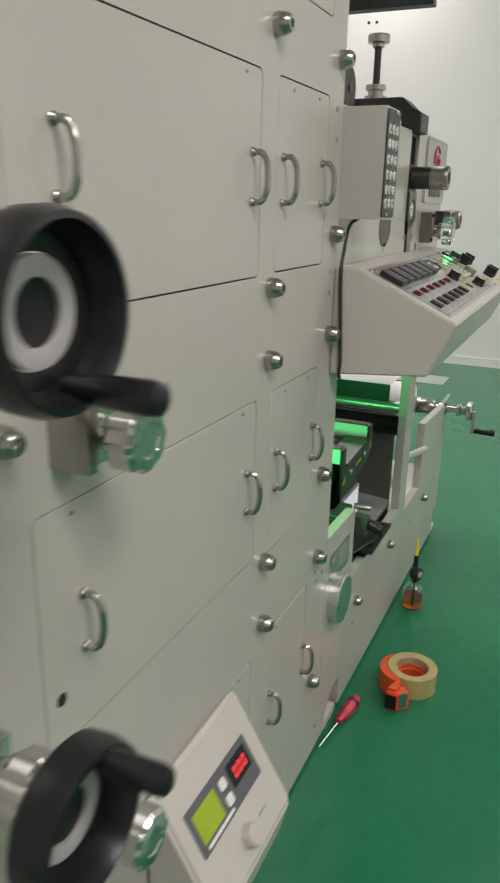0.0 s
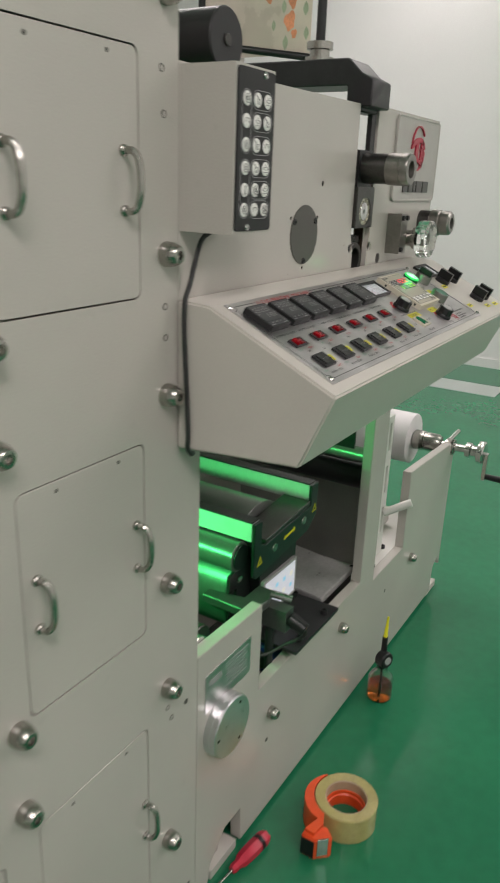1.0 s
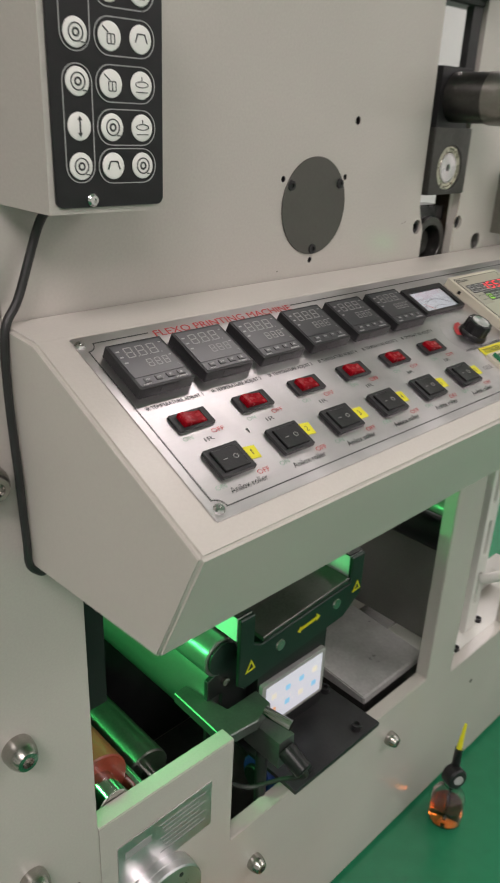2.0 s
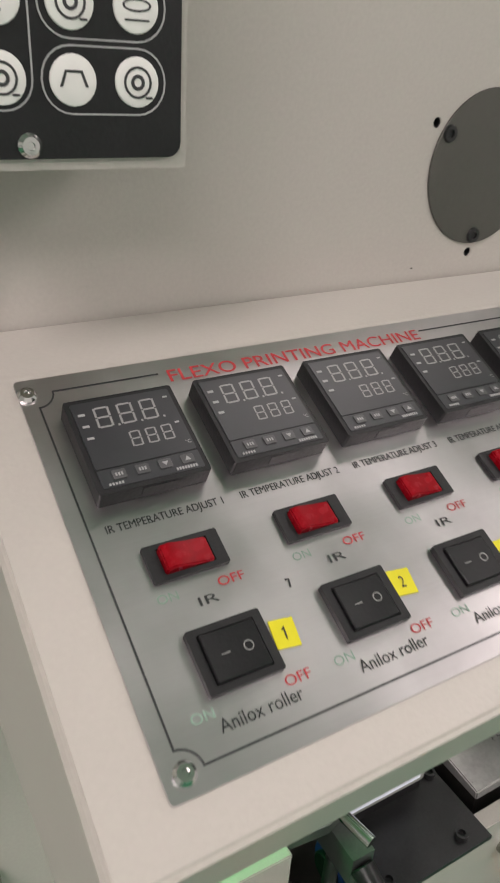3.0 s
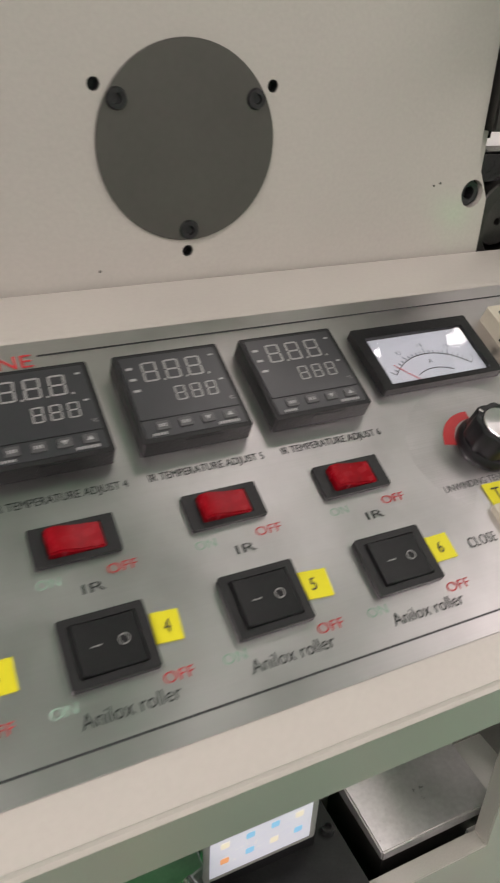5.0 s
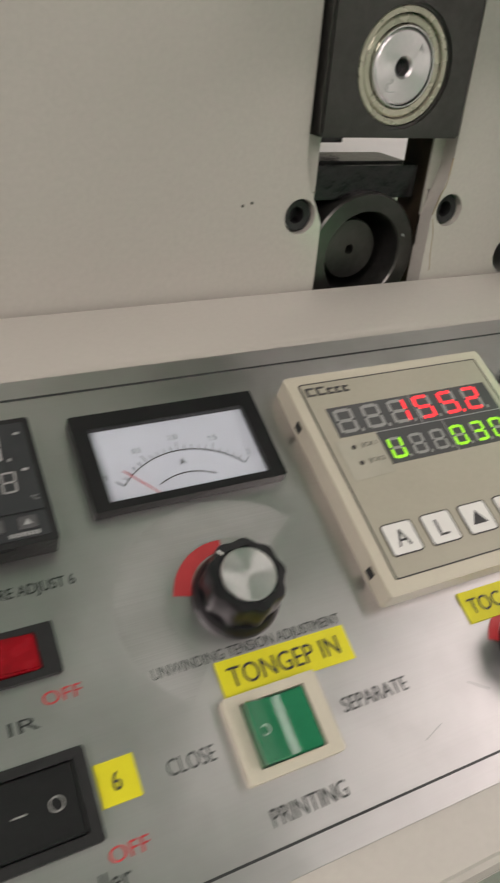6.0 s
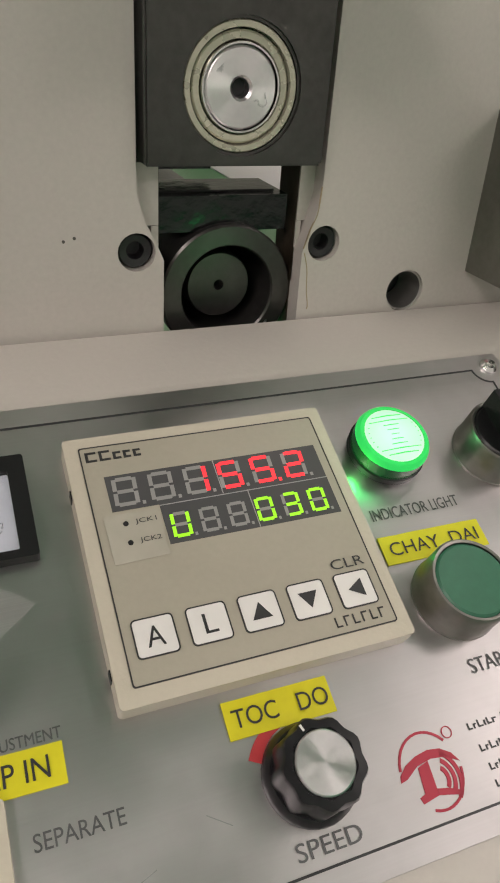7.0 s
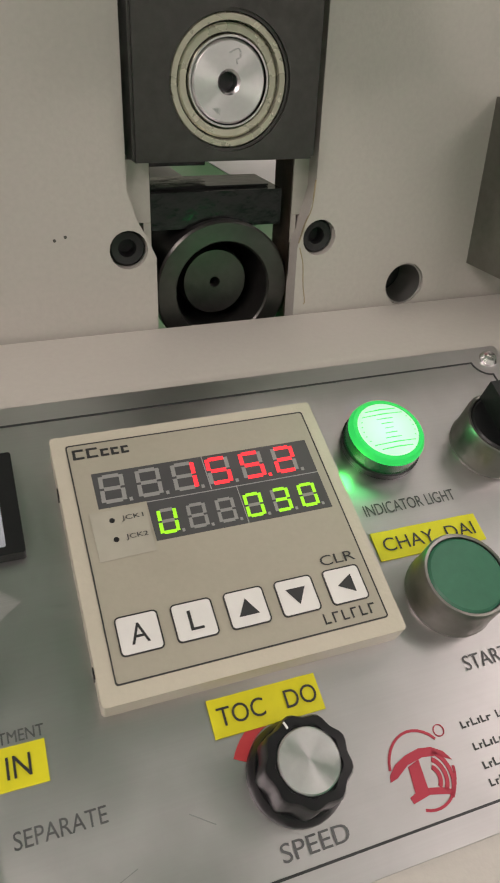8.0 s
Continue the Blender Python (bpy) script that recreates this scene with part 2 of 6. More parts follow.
def circle(cx, cy, r, seg=20, ry=None):
    return [(cx + r * math.cos(2 * math.pi * i / seg), cy + (ry or r) * math.sin(2 * math.pi * i / seg)) for i in range(seg)]


def lathe(bm, prof, seg=28, m=EYE4, wobble=None):
    """Revolves (radius, height) pairs round local z."""
    rings = []
    for r, h in prof:
        if r < 1e-6:
            rings.append([bm.verts.new(m @ Vector((0, 0, h)))])
        else:
            ring = []
            for i in range(seg):
                t = 2 * math.pi * i / seg
                k = wobble(t, r) if wobble else r
                ring.append(bm.verts.new(m @ Vector((k * math.cos(t), k * math.sin(t), h))))
            rings.append(ring)
    for a, b in zip(rings, rings[1:]):
        for i in range(seg):
            j = (i + 1) % seg
            q = [a[i % len(a)], a[j % len(a)], b[j % len(b)], b[i % len(b)]]
            q = [v for k, v in enumerate(q) if v not in q[:k]]
            if len(q) > 2:
                bm.faces.new(q)
    bmesh.ops.recalc_face_normals(bm, faces=bm.faces[:])
    return bm


def along(p0, p1):
    d = Vector(p1) - Vector(p0)
    return Matrix.Translation(p0) @ d.to_track_quat("Z", "Y").to_matrix().to_4x4(), d.length


def rod(bm, p0, p1, r, r2=None, seg=20, m=EYE4, chamfer=0.0):
    a, n = along(p0, p1)
    r2 = r if r2 is None else r2
    c = chamfer
    prof = [(0, 0), (r - c, 0), (r, c), (r2, n - c), (r2 - c, n), (0, n)] if c else [(0, 0), (r, 0), (r2, n), (0, n)]
    return lathe(bm, prof, seg, m @ a)


def tube(bm, pts, r, seg=10, m=EYE4):
    pts = [Vector(p) for p in pts]
    rings, up = [], None
    for i, p in enumerate(pts):
        d = (pts[min(i + 1, len(pts) - 1)] - pts[max(i - 1, 0)]).normalized()
        up = d.orthogonal().normalized() if up is None else (up - d * up.dot(d)).normalized()
        side = d.cross(up)
        rings.append([bm.verts.new(m @ (p + r * (math.cos(t) * up + math.sin(t) * side))) for t in (2 * math.pi * k / seg for k in range(seg))])
    for a, b in zip(rings, rings[1:]):
        for i in range(seg):
            bm.faces.new((a[i], a[(i + 1) % seg], b[(i + 1) % seg], b[i]))
    bm.faces.new(rings[0][::-1])
    bm.faces.new(rings[-1])
    bmesh.ops.recalc_face_normals(bm, faces=bm.faces[:])
    return bm


def arc(pts, n=8):
    """A smooth curve through points (Catmull-Rom)."""
    p = [Vector(q) for q in pts]
    p = [2 * p[0] - p[1]] + p + [2 * p[-1] - p[-2]]
    out = []
    for i in range(1, len(p) - 2):
        for k in range(n):
            t = k / n
            out.append(0.5 * (2 * p[i] + (p[i + 1] - p[i - 1]) * t + (2 * p[i - 1] - 5 * p[i] + 4 * p[i + 1] - p[i + 2]) * t * t
                              + (3 * p[i] - p[i - 1] - 3 * p[i + 1] + p[i + 2]) * t ** 3))
    return out + [p[-2]]


def soften(bm, w, seg=2, angle=40):
    edges = [e for e in bm.edges if len(e.link_faces) == 2 and e.calc_face_angle(0) > radians(angle)]
    bmesh.ops.bevel(bm, geom=edges, offset=w, segments=seg, affect="EDGES", clamp_overlap=True)
    return bm


def mesh_of(name, bm, material):
    me = bpy.data.meshes.new(name)
    bm.to_mesh(me)
    bm.free()
    me.materials.append(material)
    me.polygons.foreach_set("use_smooth", [True] * len(me.polygons))
    me.set_sharp_from_angle(angle=radians(34))
    return me


def part(name, bm, material, parent=None, label="", m=None):
    ob = new(name, bm if isinstance(bm, bpy.types.Mesh) else mesh_of(name, bm, material))
    ob.parent = parent
    if m is not None:
        ob.matrix_basis = m
    return tagged(ob, label)


def thing(name, label, category, m=EYE4, group="", kind=""):
    ob = new(name)
    ob.empty_display_size = 0.05
    ob.matrix_basis = m
    return tagged(ob, label, category, group, kind)


def structure(name, bm, material, label, category):
    return tagged(part(name, bm, material), label, category, "", "structure")


B = bmesh.new
TEXTS = {}


def letters(s, x0, y0, w, h, z=0.0, skew=0.0, bold=0.0):
    """A mesh of the words s, fitted into w by h from the lower left corner x0, y0, as a bmesh."""
    if s not in TEXTS:
        cu = bpy.data.curves.new("words", "FONT")
        cu.body = s
        cu.extrude = 0.0
        cu.resolution_u = 4
        ob = bpy.data.objects.new("words", cu)
        TEXTS[s] = bpy.data.meshes.new_from_object(ob)
        bpy.data.objects.remove(ob)
    bm = B()
    bm.from_mesh(TEXTS[s])
    xs, ys = [v.co.x for v in bm.verts], [v.co.y for v in bm.verts]
    ax, ay, kx, ky = min(xs), min(ys), w / (max(xs) - min(xs)), h / (max(ys) - min(ys))
    for v in bm.verts:
        v.co = ((v.co.x - ax) * kx + x0 + skew * (v.co.y - ay) * ky, (v.co.y - ay) * ky + y0, z)
    if bold:
        twin = bmesh.ops.duplicate(bm, geom=bm.verts[:] + bm.edges[:] + bm.faces[:])
        bmesh.ops.translate(bm, vec=(bold, bold * 0.4, 0.00003), verts=[e for e in twin["geom"] if isinstance(e, bmesh.types.BMVert)])
    return bm


SEGS = {"0": "abcdef", "1": "bc", "2": "abged", "3": "abgcd", "4": "fgbc", "5": "afgcd", "6": "afgedc", "7": "abc", "8": "abcdefg", "9": "abcdfg", "U": "bcdef", "": ""}


def digit(bm_on, bm_off, ch, x, y, w, h, z, t=0.12, slant=0.06):
    """A seven-segment figure; lit bars go to bm_on, the others to bm_off."""
    k = t * h
    mid = h / 2
    bars = {"a": (k, h - k, w - k, h), "d": (k, 0, w - k, k), "g": (k, mid - k / 2, w - k, mid + k / 2), "f": (0, mid + k * 0.3, k, h - k * 0.4),
            "b": (w - k, mid + k * 0.3, w, h - k * 0.4), "e": (0, k * 0.4, k, mid - k * 0.3), "c": (w - k, k * 0.4, w, mid - k * 0.3)}
    for s, (a, b, c, d) in bars.items():
        bm = bm_on if s in SEGS[ch] else bm_off
        if bm is None:
            continue
        v = [bm.verts.new((x + p + slant * q, y + q, z)) for p, q in ((a, b), (c, b), (c, d), (a, d))]
        bm.faces.new(v)
    return bm_on


TILT = radians(25.295)
PANEL = Matrix(((1, 0, 0, 0), (0, math.cos(TILT), -math.sin(TILT), -0.0355), (0, math.sin(TILT), math.cos(TILT), 1.1383), (0, 0, 0, 1)))


def on_panel(u, v, h=0.0, spin=0.0):
    """A pose on the sloping console: u along it, v down it, h above it."""
    return PANEL @ Matrix.Translation((u, -v, h)) @ Matrix.Rotation(radians(spin), 4, "Z")


def on_face(x, z, out=0.0, spin=0.0):
    """A pose on the upright front: x along it, z up, out towards the viewer."""
    return Matrix(((1, 0, 0, x), (0, 0, -1, -out), (0, 1, 0, z), (0, 0, 0, 1))) @ Matrix.Rotation(radians(spin), 4, "Z")

# ---- room ----
X0, X1, Y0, Y1 = -4.6, 4.86, -4.3, 4.4
structure("floor", box(B(), (X0, Y0, -0.12), (X1, Y1, 0)), FLOOR, "glossy green epoxy-coated factory floor", "floor")
structure("floor_strip", box(B(), (4.02, 0.45, 0.0), (4.30, Y1, 0.004)), STRIP, "pale grey painted strip on the green floor", "floor marking")
structure("wall_east", box(B(), (X1, Y0, -0.12), (X1 + 0.2, Y1, CEIL)), WALL, "plain white painted wall", "wall")
structure("wall_west", box(B(), (X0 - 0.2, Y0, -0.12), (X0, Y1, CEIL)), WALL, "plain white painted wall", "wall")
structure("wall_north", box(B(), (X0 - 0.2, Y1, -0.12), (X1 + 0.2, Y1 + 0.2, CEIL)), WALL, "plain white painted wall", "wall")
structure("wall_south", box(B(), (X0 - 0.2, Y0 - 0.2, -0.12), (X1 + 0.2, Y0, CEIL)), WALL, "plain white painted wall", "wall")
structure("ceiling", box(B(), (X0 - 0.2, Y0 - 0.2, CEIL), (X1 + 0.2, Y1 + 0.2, CEIL + 0.2)), CEILING, "plain white ceiling", "ceiling")
structure("baseboard", soften(box(B(), (X1 - 0.012, Y0, 0), (X1 - 0.001, Y1, 0.07)), 0.003), WALL, "low pale baseboard along the wall", "baseboard")


def ceiling_light(x, y):
    t = thing("ceiling_light", "unseen white square-edged ceiling light with a lit diffuser", "lamp", pose(x, y, CEIL - 0.06), "ceiling lights")
    part("housing", soften(box(B(), (-0.66, -0.46, 0.0), (0.66, 0.46, 0.06)), 0.01), WHITE_PAINT, t)
    part("diffuser", soften(box(B(), (-0.60, -0.40, -0.012), (0.60, 0.40, -0.0005)), 0.004), TUBE_GLOW, t)
    return t


for tx, ty, tw in TUBES:
    ceiling_light(tx, ty)

# ---- printing unit: the tall cabinet front ----
cabinet = thing("printing_unit_cabinet", "tall beige painted steel cabinet of a printing press", "cabinet", kind="")
DOORS = [(-0.862, 1.141, -0.354, 1.416, (-0.79, -0.377)), (-0.298, 1.143, -0.077, 1.417, (-0.268, -0.098)),
         (-0.862, 0.683, -0.349, 0.957, (-0.785, -0.377)), (-0.291, 0.668, -0.076, 0.958, (-0.262, -0.088)),
         (-0.862, 0.10, -0.347, 0.490, (-0.785, -0.377)), (-0.293, 0.10, -0.076, 0.503, (-0.256, -0.080)),
         (-1.43, 1.141, -0.925, 1.416, (-1.36, -0.98)), (-1.43, 0.683, -0.925, 0.957, (-1.36, -0.98)), (-1.43, 0.10, -0.925, 0.49, (-1.36, -0.98)),
         (-0.862, 1.53, -0.354, 1.72, ()), (-0.298, 1.53, -0.077, 1.72, ())]
outline = [(-1.75, 0.012), (0.05, 0.012), (0.05, 0.932), (-0.004, 0.932), (-0.004, 1.80), (-1.75, 1.80)]
holes = [rrect(a, b, c, d, 0.011) for a, b, c, d, _ in DOORS]
part("front_frame", slab(B(), [outline] + holes, -0.018, 0.0, on_face(0, 0)), PAINT, cabinet)
part("inner_backing", box(B(), (-1.75, 0.030, 0.02), (-0.03, 0.036, 1.79)), SEAM, cabinet)
for sx, ex in ((-1.75, -1.73), (-0.03, -0.012)):
    part("side_plate", box(B(), (sx, 0.0185, 0.012 if sx < -1 else 0.94), (ex, 0.44, 1.80)), PAINT, cabinet)
part("roof_plate", box(B(), (-1.75, 0.0, 1.801), (-0.004, 0.44, 1.815)), PAINT, cabinet)


def handle_mesh(n=0.064):
    pts = arc([(0, 0, 0), (0.001, 0, 0.012), (0.003, -0.006, 0.018), (0.003, -0.018, 0.022), (0.003, -n / 2, 0.023), (0.003, 0.018 - n, 0.022),
               (0.003, 0.006 - n, 0.018), (0.001, -n, 0.012), (0, -n, 0)], 5)
    bm = tube(B(), pts, 0.0042, 10)
    for y in (0, -n):
        lathe(bm, [(0.0065, 0), (0.0065, 0.003), (0.0045, 0.005)], 14, Matrix.Translation((0, y, 0)))
    return bm


HANDLE = mesh_of("handle", handle_mesh(), NICKEL)
for a, b, c, d, hx in DOORS:
    g = 0.0019
    door = part("door", soften(slab(B(), [rrect(a + g, b + g, c - g, d - g, 0.010)], -0.016, 0.0, on_face(0, 0)), 0.0012, 1, 60), PAINT, cabinet,
                "flush beige door with a thin seam round it")
    for x in hx:
        top = 1.309 if b > 1 else (0.847 if b > 0.5 else 0.363)
        part("handle", HANDLE, None, door, "bent nickel-plated pull handle", on_face(x - 0.007, top))
    for x, z in ((c - 0.05, d - 0.012), (a + 0.06, d - 0.014)):
        part("screw_hole", lathe(B(), [(0, 0.0006), (0.0022, 0.0006), (0.0026, 0)], 10, on_face(x, z)), SEAM, door)


def bolt_meshes():
    body = lathe(B(), [(0.0, 0.0), (0.0165, 0.0), (0.0170, 0.003), (0.0162, 0.012), (0.0150, 0.016), (0.0125, 0.022), (0.0105, 0.0245), (0.0062, 0.0250), (0.0055, 0.0195), (0, 0.019)], 24)
    return mesh_of("bolt_cap", body, NICKEL)


CAP = bolt_meshes()


def bolt(x, z, s=1.0, out=0.0):
    ob = part("bolt", CAP, None, None, m=on_face(x, z, out) @ Matrix.Scale(s * 0.93, 4))
    return tagged(ob, "domed nickel-plated bolt cap on the painted front", "bolt", "bolts on the press front")


for x, zs in ((-0.030, (1.478, 1.193, 1.012, 0.729, 0.545, 0.240)), (-0.312, (1.476, 1.123, 1.012, 0.663, 0.544)), (-0.893, (1.476, 1.190, 1.045, 0.663, 0.24))):
    for z in zs:
        bolt(x, z)
for x, z in ((0.308, 0.265), (0.643, 0.281), (1.130, 0.254)):
    bolt(x, z, 0.85, 0.0)
# tapped holes left open in the column
for x, z in ((-0.032, 1.352), (-0.031, 1.128), (-0.030, 1.088), (-0.036, 1.40), (-0.028, 0.505), (-0.018, 0.480)):
    tagged(part("tapped_hole", lathe(B(), [(0, -0.006), (0.0035, -0.006), (0.0036, 0.0005), (0.0044, 0.0005), (0.0047, 0)], 14, on_face(x, z)), DARK_STEEL),
           "small open tapped hole in the beige front", "screw hole", "tapped holes")

tagged(part("tapped_hole", lathe(B(), [(0, 0.0006), (0.0072, 0.0006), (0.0080, 0.0)], 18, on_face(-0.835, 0.742)), BLACK), "dark round hole in the beige front", "screw hole", "tapped holes")

# ---- head plate with the shaft slot ----
head = thing("head_frame", "beige painted steel side plate with a roller slot", "machine frame")
SL, SR = 0.5357, 0.6027
plate_out = [(-0.003, 0.936), (0.957, 0.936), (0.957, 1.421), (0.6100, 1.421), (0.6100, 1.192), (0.6075, 1.182), (SR + 0.003, 1.174), (SR, 1.166), (SR, 1.08),
             (SL, 1.08), (SL, 1.166), (SL - 0.0035, 1.174), (0.5275, 1.183), (0.5240, 1.194), (0.5240, 1.416), (-0.003, 1.412)]
DISC = (0.336, 1.202)
ph = [circle(DISC[0] + 0.053 * math.cos(radians(a)), DISC[1] + 0.053 * math.sin(radians(a)), 0.0031, 12) for a in (30, 150, 270)]
ph += [circle(0.3948, 1.2822, 0.0042, 12), circle(0.6635, 1.1435, 0.0108, 24), circle(0.5237, 1.170, 0.0083, 20), circle(0.6137, 1.170, 0.0083, 20)]
part("plate", soften(slab(B(), [plate_out] + ph, -0.022, 0.0, on_face(0, 0)), 0.0012, 2, 70), PAINT, head)
for x0, x1, z0, z1 in ((0.5232, SL, 1.1790, 1.2052), (0.5325, SL, 1.1500, 1.1788), (SR, 0.6108, 1.1790, 1.2052), (SR, 0.6050, 1.1500, 1.1788)):
    part("slot_shoulder", box(B(), (x0, 0.009, z0), (x1, 0.0215, z1)), PAINT, head)
for x, z in ((0.5237, 1.170), (0.6137, 1.170)):
    s = part("socket_screw", lathe(B(), [(0, -0.010), (0.0036, -0.010), (0.0040, -0.0035), (0.0070, -0.0030), (0.0080, -0.0045), (0.0080, -0.016), (0, -0.016)], 18, on_face(x, z)), BLACK_OXIDE, head,
             "black socket-head screw in a counterbore")
# Black plugs stand in for the shade inside the small holes
for x, z, r in [(DISC[0] + 0.053 * math.cos(radians(a)), DISC[1] + 0.053 * math.sin(radians(a)), 0.0031) for a in (30, 150, 270)] + [(0.3948, 1.2822, 0.0042)]:
    part("hole_shade_plug", lathe(B(), [(0, -0.006), (r - 0.0003, -0.006), (r - 0.0003, -0.0012), (r - 0.0001, -0.0010), (r - 0.0001, -0.018)], 14, on_face(x, z)), BLACK, head)
part("hole_backing", box(B(), (-0.003, 0.0225, 1.0), (0.5247, 0.026, 1.4)), DARK_STEEL, head)
part("hole_backing", box(B(), (0.6167, 0.0225, 1.10), (0.70, 0.026, 1.20)), BLACK_OXIDE, head)
part("hole_liner", lathe(B(), [(0.0106, -0.0215), (0.0106, -0.0012), (0.0098, -0.0014), (0.0098, -0.0215)], 28, on_face(0.6635, 1.1435)), GREY_STEEL, head)
cover = part("cover_disc", soften(slab(B(), [circle(*DISC, 0.0468, 56)], 0.0, 0.0016, on_face(0, 0)), 0.0006, 1), DISC_GREY, head, "dark grey round cover disc")
for a in (30, 150, 270):
    part("screw", lathe(B(), [(0, 0.0018), (0.0022, 0.0018), (0.0024, 0.0032), (0.0046, 0.0032), (0.0052, 0.0016)], 16,
                        on_face(DISC[0] + 0.0415 * math.cos(radians(a)), DISC[1] + 0.0415 * math.sin(radians(a)))), BLACK_OXIDE, cover)
for x, z in ((0.288, 1.142), (0.493, 1.176), (0.4975, 1.1772)):
    part("paint_chip", slab(B(), [circle(x, z, 0.0007, 8)], 0.0, 0.0003, on_face(0, 0)), SEAM, head)

for run in ([(0.6040, 1.1660), (0.6062, 1.1580), (0.6070, 1.1480), (0.6084, 1.1400), (0.6080, 1.1380)], [(0.6098, 1.196), (0.6088, 1.184), (0.6060, 1.1770), (0.6034, 1.1680)]):
    part("oil_drip", tube(B(), arc([(x, 0.0002, z) for x, z in run], 4), 0.0004, 6), OIL_STAIN, head, "thin brown oil drip")

# sliding bearing block in the slot
block = thing("bearing_block", "dark oiled steel bearing block with a ball bearing", "bearing")
part("block", soften(slab(B(), [[(0.5260, 1.206), (0.6052, 1.206), (0.6052, 1.279), (0.5260, 1.279)], circle(0.5662, 1.2355, 0.0245, 48)], -0.022, 0.006, on_face(0, 0)), 0.0012, 2, 70), DARK_STEEL, block)
part("slide", box(B(), (0.5372, 0.001, 1.2065), (0.6012, 0.03, 1.342)), BLACK_OXIDE, block)
BC = on_face(0.5662, 1.2355)
part("outer_race", lathe(B(), [(0.0243, -0.012), (0.0243, 0.004), (0.0238, 0.0046), (0.0216, 0.0046), (0.0213, 0.003), (0.0213, -0.012)], 48, BC), SHIELD, block)
part("seal", lathe(B(), [(0.0208, -0.004), (0.0208, 0.0030), (0.0200, 0.0036), (0.0176, 0.0034), (0.0172, 0.0022), (0.0172, -0.004)], 48, BC), SHIELD, block, "cream bearing shield")
part("inner_race", lathe(B(), [(0.0169, -0.004), (0.0169, 0.004), (0.0166, 0.0046), (0.0159, 0.0046), (0.0157, 0.003), (0.0157, -0.004)], 48, BC), CHROME, block)

shaft = thing("roller_shaft", "turned aluminium shaft end with a tapped centre hole", "shaft", on_face(0.5662, 1.2355))
part("journal", lathe(B(), [(0, -0.010), (0.0036, -0.010), (0.0038, 0.0036), (0.0048, 0.0046), (0.0146, 0.0046), (0.0154, 0.0038), (0.0154, -0.30)], 48), SPUN, shaft)
part("pencil_mark", tube(B(), arc([(-0.003, 0.010, 0.0046), (0.0005, 0.0125, 0.0046), (0.002, 0.010, 0.0046), (0.0008, 0.0085, 0.0046), (0.0015, 0.007, 0.0046)], 4), 0.0003, 5), PRINT_GREY, shaft)
part("wear_mark", slab(B(), [[(-0.0042, -0.011), (-0.001, -0.0125), (-0.0015, -0.010)]], 0.0045, 0.0048), PRINT_GREY, shaft)

LR = on_face(0.5697, 1.1455)
lower_roller = thing("bearer_roller", "dark hollow steel roller end with a centred shaft", "roller", LR)
part("ring", lathe(B(), [(0.0226, -0.06), (0.0226, -0.010), (0.0234, -0.009), (0.0315, -0.009), (0.0325, -0.010), (0.0325, -0.30)], 48), DARK_STEEL, lower_roller)
part("core", lathe(B(), [(0, -0.032), (0.0022, -0.032), (0.0024, -0.024), (0.0026, -0.022), (0.0156, -0.022), (0.0164, -0.024), (0.0164, -0.30)], 36), DARK_STEEL, lower_roller)
part("oil_speck", slab(B(), [circle(0.024, 0.010, 0.0008, 6)], -0.0092, -0.0088), ALU, lower_roller)
wedge = thing("oil_wiper", "black oily wiper pad above the roller end", "wiper")
part("pad", soften(box(B(), (0.5372, 0.014, 1.174), (0.5992, 0.05, 1.190)), 0.003), OILY_SHADE, wedge)
# Black sheet put in for the shade at the back of the slot
part("recess_shade", box(B(), (0.5382, 0.32, 1.08), (0.5992, 0.33, 1.2055)), OILY_SHADE, wedge)
part("backing_pad", box(B(), (0.5382, 0.046, 1.1955), (0.5720, 0.056, 1.2058)), OILY_SHADE, wedge)
# Left slot wall coloured black for the shade inside
part("slot_liner", box(B(), (0.5358, 0.010, 1.08), (0.5361, 0.30, 1.2050)), OILY_SHADE, wedge)
part("slot_liner", box(B(), (0.6023, 0.010, 1.08), (0.6026, 0.030, 1.2050)), RUSTY, wedge, "brown rust on the slot wall")
part("slot_liner", box(B(), (0.6023, 0.0305, 1.08), (0.6026, 0.30, 1.1500)), RUSTY, wedge)
part("strip", box(B(), (0.5392, 0.020, 1.1902), (0.5947, 0.040, 1.1912)), OILY_SHADE, wedge, "wet shiny strip")
web = thing("paper_web", "white paper web running through the press", "paper")
part("sheet", box(B(), (0.650, 0.12, 1.1540), (0.93, 0.44, 1.1550)), PAPER, web)

# journal sticking out above the block
jr = thing("shaft_collar", "dark shaft with a stepped nickel-plated end collar", "shaft", on_face(0.5682, 1.311))
part("collar", lathe(B(), [(0.0, 0.0), (0.0265, 0.0), (0.0265, 0.046), (0.024, 0.047)], 36), DARK_STEEL, jr)
part("end_cap", lathe(B(), [(0.0255, 0.046), (0.0280, 0.047), (0.0280, 0.072), (0.0272, 0.0725), (0.0272, 0.074), (0.0280, 0.0745), (0.0280, 0.084), (0.0262, 0.088), (0.0150, 0.088), (0.0140, 0.072), (0, 0.072)], 36), WORN_NICKEL, jr)

# ---- control console ----
console = thing("control_console", "beige sloping control console with a brushed steel panel", "control panel")
prof = [(-0.0005, 1.1345), (-0.0507, 1.1311), (-0.2340, 1.0445), (-0.190, 0.9440), (-0.0005, 0.9300)]


